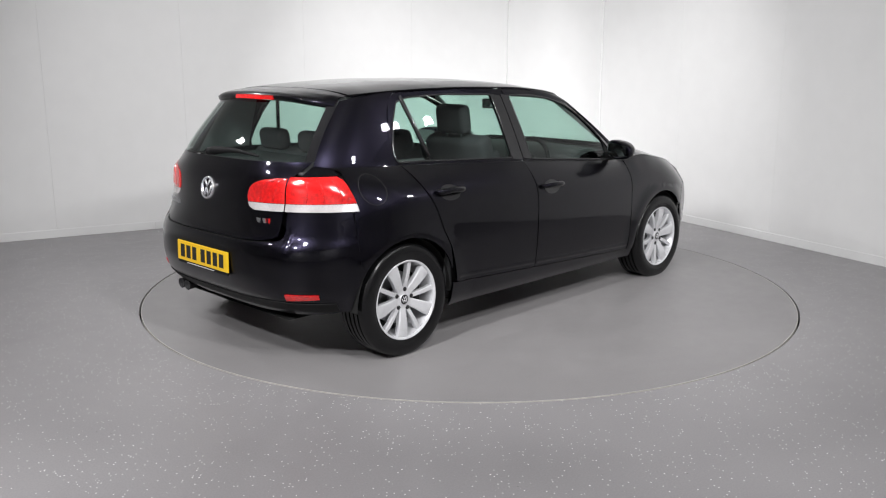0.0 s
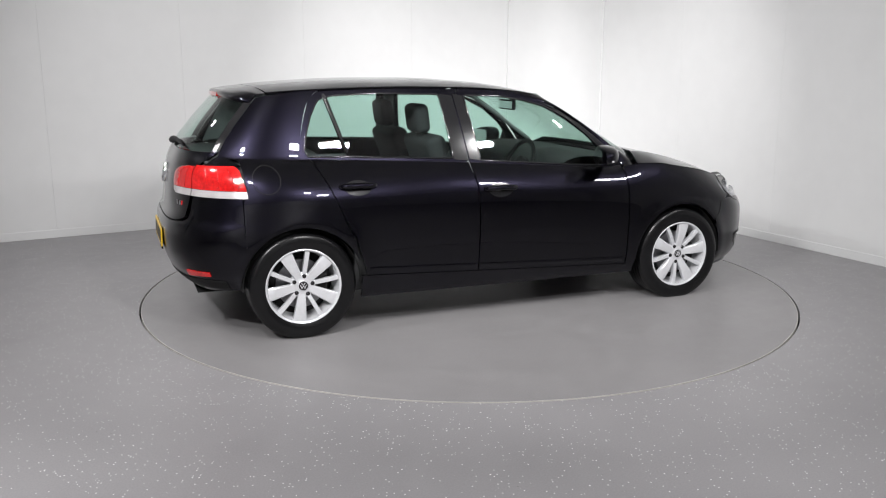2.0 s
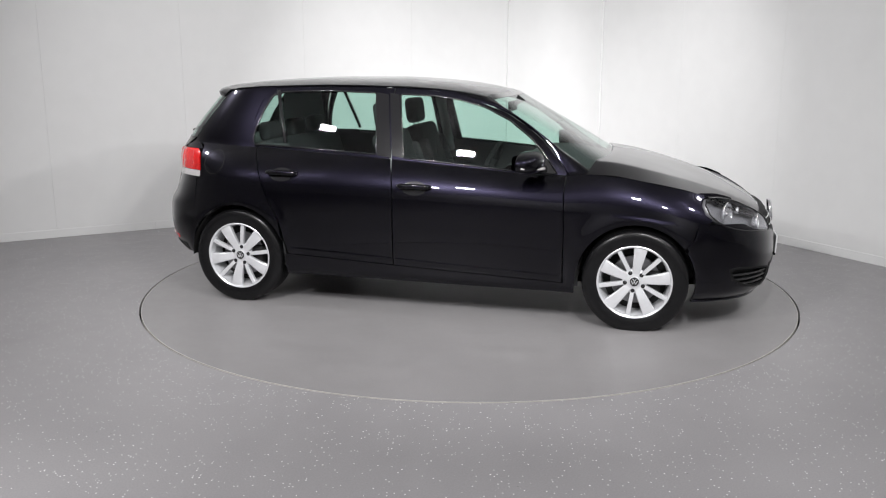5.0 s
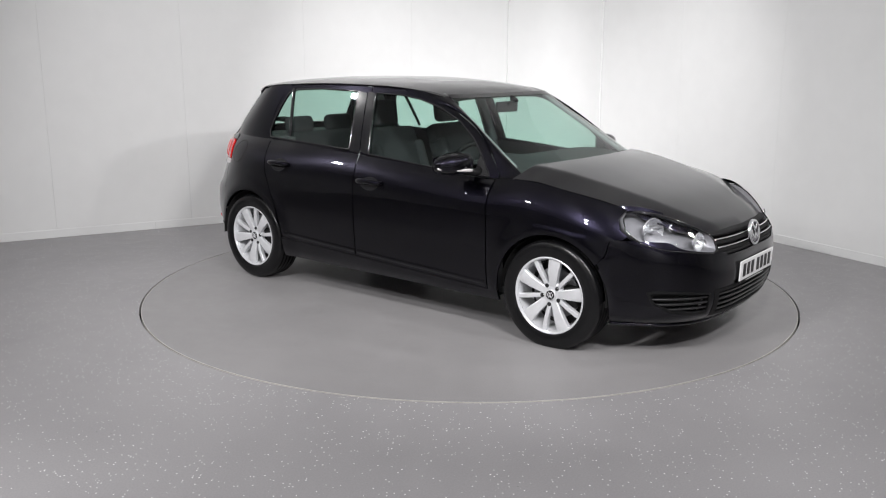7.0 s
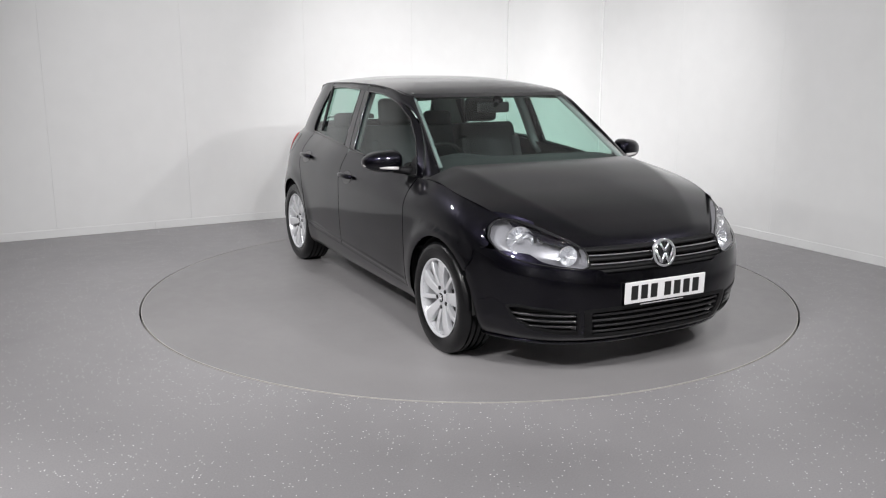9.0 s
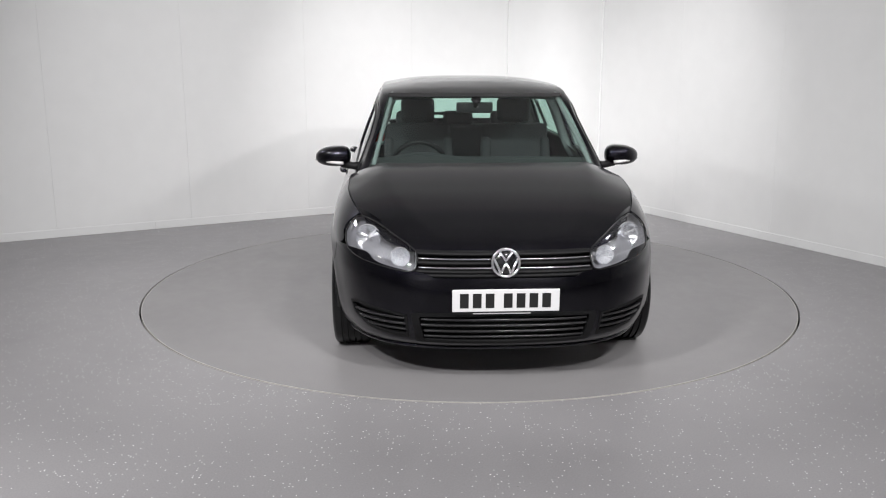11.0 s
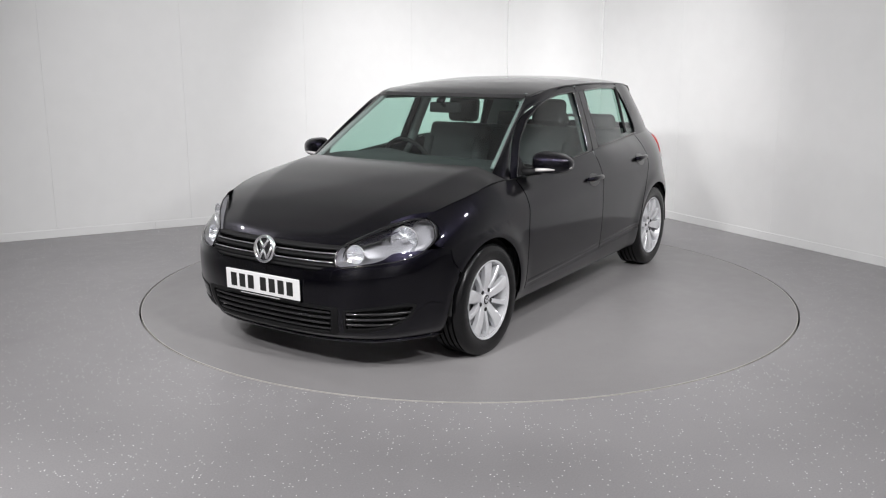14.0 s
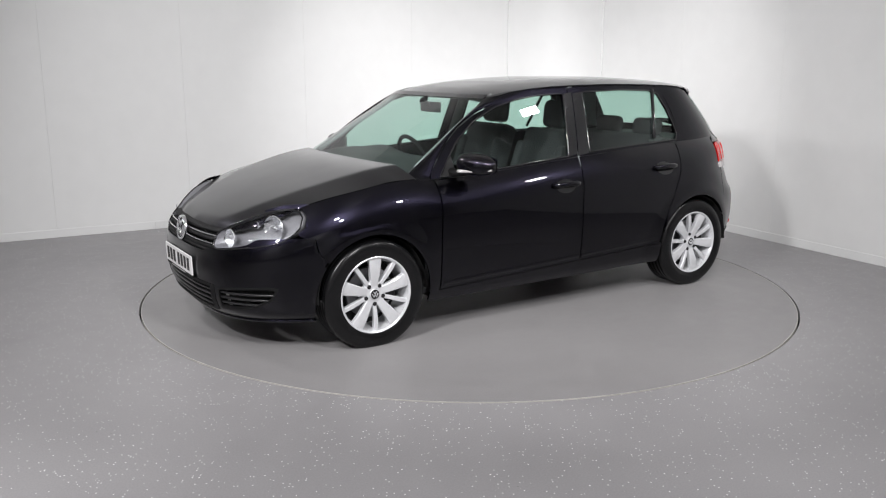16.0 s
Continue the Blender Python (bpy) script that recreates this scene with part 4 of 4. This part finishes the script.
# ---- car: inside ----
def build_inside():
    bm = bmesh.new()
    add_grid(bm, lambda u, v: Vector((-1.85 + 3.75 * u, (2 * v - 1) * 0.55, 0.215 + 0.03 * math.cos(6 * u))), 12, 6)
    add_grid(bm, lambda u, v: Vector((-0.93 + 1.86 * u, (2 * v - 1) * 0.83, 0.235)), 12, 6)
    part("underbody", bm, DARK_VOID, car, "dark underbody")
    for sg in (1, -1):
        bm = bmesh.new()
        add_grid(bm, lambda u, v: side(-0.98 + 1.93 * u, 0.24 + (BELT(-0.98 + 1.93 * u) + 0.005 - 0.24) * v, sg, -0.055), 20, 10)
        part("door_card", bm, DASH, car, "dark plastic door lining")
        bm = bmesh.new()
        add_grid(bm, lambda u, v: side(-1.62 + 0.64 * u, 0.66 + (1.04 - 0.66) * v, sg, -0.05), 10, 8)
        part("rear_side_lining", bm, DASH, car, "dark rear side lining")
        # pale linings of the pillars
        bm = bmesh.new()
        tube(bm, [screen(sg * (screen_edge_y(z) - 0.022), z, -0.060) for z in [0.97 + 0.40 * i / 12 for i in range(13)]], 0.014, 8)
        part("pillar_lining", bm, PALE_TRIM, car, "pale grey windscreen pillar lining")
        bm = bmesh.new()
        tube(bm, [side(-0.255 - 0.05 * (z - 1) / 0.4, z, sg, -0.045) for z in [0.9 + 0.5 * i / 8 for i in range(9)]], 0.036, 8)
        part("pillar_lining", bm, PALE_TRIM, car, "pale grey centre pillar lining")
        bm = bmesh.new()
        add_grid(bm, lambda u, v: side(-1.26 - (0.40 - 0.16 * v) * u, 1.03 + 0.36 * v, sg, -0.04), 10, 10)
        part("pillar_lining", bm, PALE_TRIM, car, "pale grey rear pillar lining")
    bm = bmesh.new()
    add_grid(bm, lambda u, v: roof(-1.5 + 1.84 * v, (2 * u - 1) * (side(-1.5 + 1.84 * v, RAIL(-1.5 + 1.84 * v)).y - 0.02)) + Vector((0, 0, -0.035)), 20, 20)
    part("headlining", bm, PALE_TRIM, car, "pale grey roof lining")
    # bulkhead and bay
    bm = bmesh.new()
    add_grid(bm, lambda u, v: Vector((1.0, (2 * u - 1) * 0.72, 0.24 + 0.68 * v)), 4, 4)
    part("bulkhead", bm, DARK_VOID, car)
    bm = bmesh.new()
    block(bm, 1.15, -0.50, 0.24, 1.93, 0.50, 0.60, 0.05)
    part("engine", bm, DARK_VOID, car, "dark engine block behind the grille", flat=True)
    # dashboard
    bm = bmesh.new()

    def dash(u, v):
        prof = along([(1.03, 0.945), (0.80, 0.985), (0.62, 0.985), (0.52, 0.965), (0.46, 0.92), (0.45, 0.80), (0.50, 0.60), (0.62, 0.45)])
        p = prof(v)
        y = (2 * u - 1) * 0.70
        hump = 0.035 * math.exp(-((y + 0.36) / 0.17) ** 2) * math.exp(-((p[0] - 0.56) / 0.10) ** 2)
        return Vector((p[0] - 0.03 * abs(2 * u - 1) ** 2, y, p[1] + hump - 0.012 * abs(2 * u - 1) ** 3))
    add_grid(bm, dash, 40, 36)
    bmesh.ops.recalc_face_normals(bm, faces=bm.faces)
    board = part("dashboard", bm, DASH, car, "dark grey dashboard")
    for y in (-0.58, -0.09, 0.09, 0.58):
        bm = bmesh.new()
        lathe(bm, [(0.045, 0.0), (0.043, 0.008), (0.036, 0.008), (0.034, -0.004), (0.001, -0.004)], 20, disc_frame((0.455, y, 0.885), (-1, 0, 0.15)))
        part("air_vent", bm, BLACK_GLOSS, board)
    # steering wheel, on the car's right
    m = disc_frame((0.30, -0.37, 0.885), (-1, 0, 0.42))
    bm = bmesh.new()
    tube(bm, [m @ Vector((0.183 * math.cos(2 * math.pi * i / 40), 0, 0.183 * math.sin(2 * math.pi * i / 40))) for i in range(40)], 0.0155, 8, True)
    wheel = part("steering_wheel", bm, BLACK_TRIM, car, "black three-spoke steering wheel")
    for a in (0, 180, 270):
        bm = bmesh.new()
        tube(bm, [m @ Vector((r * math.cos(radians(a)), -0.02 * (1 - r / 0.18), r * math.sin(radians(a)))) for r in (0.05, 0.12, 0.18)], [0.020, 0.016, 0.014], 8)
        part("wheel_spoke", bm, BLACK_TRIM, wheel)
    bm = bmesh.new()
    lathe(bm, [(0.075, -0.03), (0.072, 0.012), (0.05, 0.022), (0.001, 0.024)], 24, m)
    part("wheel_hub", bm, BLACK_TRIM, wheel)

    # seats
    def cushion(bm, c, size, tilt, round_=0.035):
        b2 = bmesh.new()
        block(b2, -size[0] / 2, -size[1] / 2, -size[2] / 2, size[0] / 2, size[1] / 2, size[2] / 2, round_, 4)
        b2.transform(Matrix.Translation(c) @ Matrix.Rotation(radians(tilt), 4, "Y"))
        me = bpy.data.meshes.new("tmp")
        b2.to_mesh(me)
        b2.free()
        bm.from_mesh(me)
        bpy.data.meshes.remove(me)

    def seat(x, y, w, top, head_w):
        bm = bmesh.new()
        cushion(bm, (x + 0.22, y, 0.50), (0.52, w, 0.15), 6 * -1)
        ob = part("seat", bm, CLOTH, car, "dark cloth car seat")
        h = top - 0.52
        bm = bmesh.new()
        cushion(bm, (x - 0.16, y, 0.52 + h / 2), (0.13, w, h + 0.06), -20, 0.045)
        part("seat_back", bm, CLOTH, ob)
        for s in (-1, 1):
            bm = bmesh.new()
            cushion(bm, (x - 0.13, y + s * (w / 2 - 0.03), 0.50 + h / 2), (0.16, 0.07, h * 0.8), -20, 0.03)
            part("seat_bolster", bm, CLOTH, ob)
        bm = bmesh.new()
        cushion(bm, (x - 0.30, y, top + 0.115), (0.095, head_w, 0.185), -8, 0.04)
        part("head_rest", bm, CLOTH, ob)
        for s in (-0.06, 0.06):
            bm = bmesh.new()
            tube(bm, [Vector((x - 0.285, y + s, top - 0.03)), Vector((x - 0.295, y + s, top + 0.06))], 0.006, 6)
            part("head_rest_post", bm, CHROME, ob)
    for y in (-0.36, 0.36):
        seat(-0.12, y, 0.50, 1.105, 0.25)
    bm = bmesh.new()
    cushion(bm, (-0.83, 0, 0.48), (0.50, 1.24, 0.16), -4)
    bench = part("rear_bench", bm, CLOTH, car, "dark cloth rear bench")
    bm = bmesh.new()
    cushion(bm, (-1.12, 0, 0.76), (0.15, 1.24, 0.60), -18, 0.05)
    part("bench_back", bm, CLOTH, bench)
    for y in (-0.40, 0.0, 0.40):
        bm = bmesh.new()
        cushion(bm, (-1.24, y, 1.10), (0.09, 0.25, 0.13), -8, 0.04)
        part("head_rest", bm, CLOTH, bench)
    bm = bmesh.new()
    block(bm, -1.78, -0.60, 0.995, -1.22, 0.60, 1.015, 0.008)
    part("parcel_shelf", bm, DASH, car, "dark parcel shelf")
    # interior mirror
    bm = bmesh.new()
    block(bm, 0.375, -0.125, 1.245, 0.40, 0.115, 1.315, 0.012, 3)
    im = part("interior_mirror", bm, BLACK_TRIM, car, "black interior mirror")
    bm = bmesh.new()
    block(bm, 0.372, -0.112, 1.255, 0.3745, 0.102, 1.305)
    part("mirror_pane", bm, MIRROR, im, flat=True)
    bm = bmesh.new()
    tube(bm, [Vector((0.40, 0, 1.29)), Vector((0.43, 0, 1.315)), Vector((0.445, 0, 1.335))], [0.012, 0.018, 0.035], 8)
    part("mirror_foot", bm, BLACK_TRIM, im)


build_inside()

# ---- room ----
R_TABLE = 2.240


def floor_material(name, rgb, specks):
    m, nt, b = nodes_of(name)
    tc = nt.nodes.new("ShaderNodeTexCoord")
    b.inputs["Roughness"].default_value = 0.42
    big = nt.nodes.new("ShaderNodeTexNoise")
    big.inputs["Scale"].default_value, big.inputs["Detail"].default_value = 0.9, 5
    fine = nt.nodes.new("ShaderNodeTexNoise")
    fine.inputs["Scale"].default_value, fine.inputs["Detail"].default_value = 140, 3
    scuff = nt.nodes.new("ShaderNodeTexNoise")
    scuff.inputs["Scale"].default_value, scuff.inputs["Detail"].default_value = 7, 8
    scuff.inputs["Roughness"].default_value = 0.7
    for n in (big, fine, scuff):
        nt.links.new(tc.outputs["Object"], n.inputs["Vector"])

    def ranged(sock, a, b0, c, d):
        r = nt.nodes.new("ShaderNodeMapRange")
        for k, val in zip(("From Min", "From Max", "To Min", "To Max"), (a, b0, c, d)):
            r.inputs[k].default_value = val
        nt.links.new(sock, r.inputs["Value"])
        return r.outputs[0]

    def math_node(op, p, q):
        n = nt.nodes.new("ShaderNodeMath")
        n.operation = op
        for i, val in enumerate((p, q)):
            if isinstance(val, float):
                n.inputs[i].default_value = val
            else:
                nt.links.new(val, n.inputs[i])
        return n.outputs[0]
    k = math_node("MULTIPLY", ranged(big.outputs["Fac"], 0.3, 0.7, 0.93, 1.06), ranged(fine.outputs["Fac"], 0.3, 0.7, 0.92, 1.08))
    k = math_node("MULTIPLY", k, ranged(scuff.outputs["Fac"], 0.3, 0.75, 0.96, 1.05))
    sc = nt.nodes.new("ShaderNodeVectorMath")
    sc.operation = "SCALE"
    sc.inputs[0].default_value = rgb
    nt.links.new(k, sc.inputs["Scale"])
    col = sc.outputs[0]
    if specks:
        for scale, thr, tone in ((72, 0.22, 0.85), (30, 0.06, 0.04)):
            vo = nt.nodes.new("ShaderNodeTexVoronoi")
            vo.inputs["Scale"].default_value = scale
            nt.links.new(tc.outputs["Object"], vo.inputs["Vector"])
            sep = nt.nodes.new("ShaderNodeSeparateColor")
            nt.links.new(vo.outputs["Color"], sep.inputs[0])
            near = math_node("LESS_THAN", vo.outputs["Distance"], thr)
            some = math_node("LESS_THAN", sep.outputs[0], 0.16 if tone > 0.5 else 0.03)
            fac = math_node("MULTIPLY", near, some)
            mix = nt.nodes.new("ShaderNodeMix")
            mix.data_type = "RGBA"
            nt.links.new(fac, mix.inputs["Factor"])
            nt.links.new(col, mix.inputs[6])
            mix.inputs[7].default_value = (tone, tone, tone, 1)
            col = mix.outputs[2]
    nt.links.new(col, b.inputs["Base Color"])
    nt.links.new(ranged(scuff.outputs["Fac"], 0.3, 0.7, 0.36, 0.52), b.inputs["Roughness"])
    bp = nt.nodes.new("ShaderNodeBump")
    bp.inputs["Strength"].default_value, bp.inputs["Distance"].default_value = 0.12, 0.001
    nt.links.new(fine.outputs["Fac"], bp.inputs["Height"])
    nt.links.new(bp.outputs[0], b.inputs["Normal"])
    return m


WALL = mat("white_wall_panel", (0.76, 0.765, 0.76), 0.55, 0, 0, 0.025, 6, 0.03)
JOINT = mat("panel_joint", (0.5, 0.5, 0.5), 0.8)
CEILING = mat("white_ceiling_paint", (0.78, 0.78, 0.78), 0.8, 0, 0, 0.03, 8)
DARK_WALL = mat("white_studio_wall", (0.74, 0.74, 0.745), 0.8, 0, 0, 0.05, 5)
VINYL = floor_material("speckled_grey_vinyl", (0.286, 0.279, 0.285), True)
DISC_TOP = floor_material("plain_grey_vinyl", (0.262, 0.255, 0.257), False)
EDGE_METAL = mat("edge_metal", (0.62, 0.60, 0.57), 0.45, 0.2, 0, 0.2, 20)
DARK_GAP = mat("dark_gap", (0.02, 0.02, 0.02), 0.9)


def structure(name, bm, material, smooth=False):
    me = bpy.data.meshes.new(name)
    if smooth:
        for f in bm.faces:
            f.smooth = True
    bm.to_mesh(me)
    bm.free()
    me.materials.append(material)
    return tagged(new(name, me), kind="structure")


def ring_faces(bm, r0, z0, r1, z1, n=160):
    a = [bm.verts.new((r0 * math.cos(2 * math.pi * i / n), r0 * math.sin(2 * math.pi * i / n), z0)) for i in range(n)]
    b = [bm.verts.new((r1 * math.cos(2 * math.pi * i / n), r1 * math.sin(2 * math.pi * i / n), z1)) for i in range(n)]
    for i in range(n):
        bm.faces.new((a[i], b[i], b[(i + 1) % n], a[(i + 1) % n]))


def build_floor():
    bm = bmesh.new()
    ring_faces(bm, R_TABLE + 0.006, -0.05, R_TABLE + 0.006, 0.0)
    ring_faces(bm, R_TABLE + 0.006, 0.0, 3.5, 0.0)
    ring_faces(bm, 3.5, 0.0, 14.0, 0.0)
    bmesh.ops.remove_doubles(bm, verts=bm.verts, dist=0.0005)
    bmesh.ops.recalc_face_normals(bm, faces=bm.faces)
    structure("floor", bm, VINYL)
    bm = bmesh.new()
    ring_faces(bm, 0.01, -0.05, R_TABLE + 0.2, -0.05)
    structure("floor_pit", bm, DARK_GAP)


build_floor()

CORNER = Vector((1.1324, 4.4295))
LEFT_DIR = Vector((-0.8627, -0.5057)).normalized()
RIGHT_DIR = Vector((0.4935, -0.8698)).normalized()
TANGENT = 0.738
HEIGHT = 3.4


def wall_panel(parent, a, b, n_in, z0, z1, thick=0.02):
    """One flat board between two plan points, its face towards n_in."""
    bm = bmesh.new()
    d = (b - a)
    L = d.length
    block(bm, 0.0004, 0.0, z0, L - 0.0004, thick, z1, 0.0009, 1)
    ang = math.atan2(d.y, d.x)
    flip = 1 if Vector((-d.y, d.x)).dot(n_in) > 0 else -1
    m = Matrix.Translation((a.x, a.y, 0)) @ Matrix.Rotation(ang, 4, "Z") @ Matrix.Diagonal((1, -flip, 1, 1))
    bm.transform(m)
    bmesh.ops.recalc_face_normals(bm, faces=bm.faces)
    return part("wall_panel", bm, WALL, parent, flat=True)


def build_walls():
    inward = Vector((0, -1))
    for name, d, total in (("wall_left", LEFT_DIR, 9.6), ("wall_right", RIGHT_DIR, 10.2)):
        nrm = Vector((-d.y, d.x))
        if nrm.dot(inward) < 0:
            nrm = -nrm
        # backing wall behind the boards
        a = CORNER + d * (0.795 if name == "wall_left" else TANGENT)
        b = CORNER + d * total
        bm = bmesh.new()
        back = -nrm
        q = [a + back * 0.021, b + back * 0.021, b + back * 0.15, a + back * 0.15]
        lo = [bm.verts.new((p.x, p.y, 0)) for p in q]
        hi = [bm.verts.new((p.x, p.y, HEIGHT)) for p in q]
        for i in range(4):
            bm.faces.new((lo[i], lo[(i + 1) % 4], hi[(i + 1) % 4], hi[i]))
        bm.faces.new(lo[::-1])
        bm.faces.new(hi)
        bmesh.ops.recalc_face_normals(bm, faces=bm.faces)
        wall = structure(name, bm, JOINT)
        first = 0.795 if name == "wall_left" else TANGENT
        stops = []
        k = first
        while k < total:
            stops.append(k)
            k += 1.243 if name == "wall_right" else 1.215
        for s0, s1 in zip(stops, stops[1:]):
            wall_panel(wall, CORNER + d * s0, CORNER + d * s1, nrm, 0.0, HEIGHT)
        # skirting board in lengths
        for s0, s1 in ((TANGENT, 1.636 if name == "wall_right" else 4.79), (1.636 if name == "wall_right" else 4.79, total)):
            bm = bmesh.new()
            p0, p1 = CORNER + d * s0, CORNER + d * s1
            L = (p1 - p0).length
            block(bm, 0.001, 0.0, 0.0, L - 0.001, 0.006, 0.075, 0.002, 1)
            flip = 1 if Vector((-(p1 - p0).y, (p1 - p0).x)).dot(nrm) > 0 else -1
            bm.transform(Matrix.Translation((p0.x, p0.y, 0)) @ Matrix.Rotation(math.atan2((p1 - p0).y, (p1 - p0).x), 4, "Z") @ Matrix.Diagonal((1, flip, 1, 1)))
            bmesh.ops.recalc_face_normals(bm, faces=bm.faces)
            structure("baseboard", bm, WALL)
    # rounded corner board
    p0, p1 = CORNER + LEFT_DIR * 0.795, CORNER + RIGHT_DIR * TANGENT
    bm = bmesh.new()

    def curve(u, v):
        p = p0 * (1 - u) ** 2 + CORNER * 2 * u * (1 - u) + p1 * u ** 2
        return Vector((p.x, p.y, HEIGHT * v))
    add_grid(bm, curve, 32, 4)
    bmesh.ops.recalc_face_normals(bm, faces=bm.faces)
    bmesh.ops.solidify(bm, geom=bm.faces[:], thickness=0.02)
    sharp(bm, 40)
    structure("wall_corner", bm, WALL, True)
    # plain walls that close the studio
    for name, x0, y0, x1, y1 in (("wall_back", -8.0, -9.2, 7.2, -9.0), ("wall_west", -8.2, -9.2, -7.0, -0.2), ("wall_east", 6.1, -9.0, 6.3, -3.6)):
        bm = bmesh.new()
        block(bm, x0, y0, 0, x1, y1, HEIGHT)
        structure(name, bm, DARK_WALL)
    bm = bmesh.new()
    block(bm, -9, -9.5, HEIGHT, 8, 6, HEIGHT + 0.1)
    structure("ceiling", bm, CEILING)


build_walls()


def build_turntable():
    """A flush disc: a vinyl top with a pale metal rim round it."""
    table = tagged(new("turntable"), "flush round grey vinyl turntable set in the floor", "turntable")
    bm = bmesh.new()
    n, edge = 160, R_TABLE - 0.009
    a = [bm.verts.new((edge * math.cos(2 * math.pi * i / n), edge * math.sin(2 * math.pi * i / n), 0)) for i in range(n)]
    bm.faces.new(a)
    bmesh.ops.recalc_face_normals(bm, faces=bm.faces)
    part("table_top", bm, DISC_TOP, table, flat=True)
    bm = bmesh.new()
    ring_faces(bm, R_TABLE - 0.006, -0.045, R_TABLE - 0.006, 0.001)
    ring_faces(bm, R_TABLE - 0.006, 0.001, R_TABLE - 0.009, 0.001)
    ring_faces(bm, R_TABLE - 0.009, 0.001, R_TABLE - 0.009, -0.01)
    bmesh.ops.remove_doubles(bm, verts=bm.verts, dist=0.0005)
    bmesh.ops.recalc_face_normals(bm, faces=bm.faces)
    part("table_rim", bm, EDGE_METAL, table, "pale metal rim", flat=True)
    return table


turntable = build_turntable()


def motions():
    """The turntable carries the car round at a steady rate; the car stands a little nose-down."""
    rows, disc = [], []
    for i in range(17):
        turn = pose(0, 0, 0, 0, 0, 47.255 - 12.0236 * i - 0.003 * i * i)
        rows.append((float(i), turn @ pose(-0.0787, 0.0259, 0, 0, 0.28, 0)))
        disc.append((float(i), turn))
    walk(car, rows)
    walk(turntable, disc)


motions()
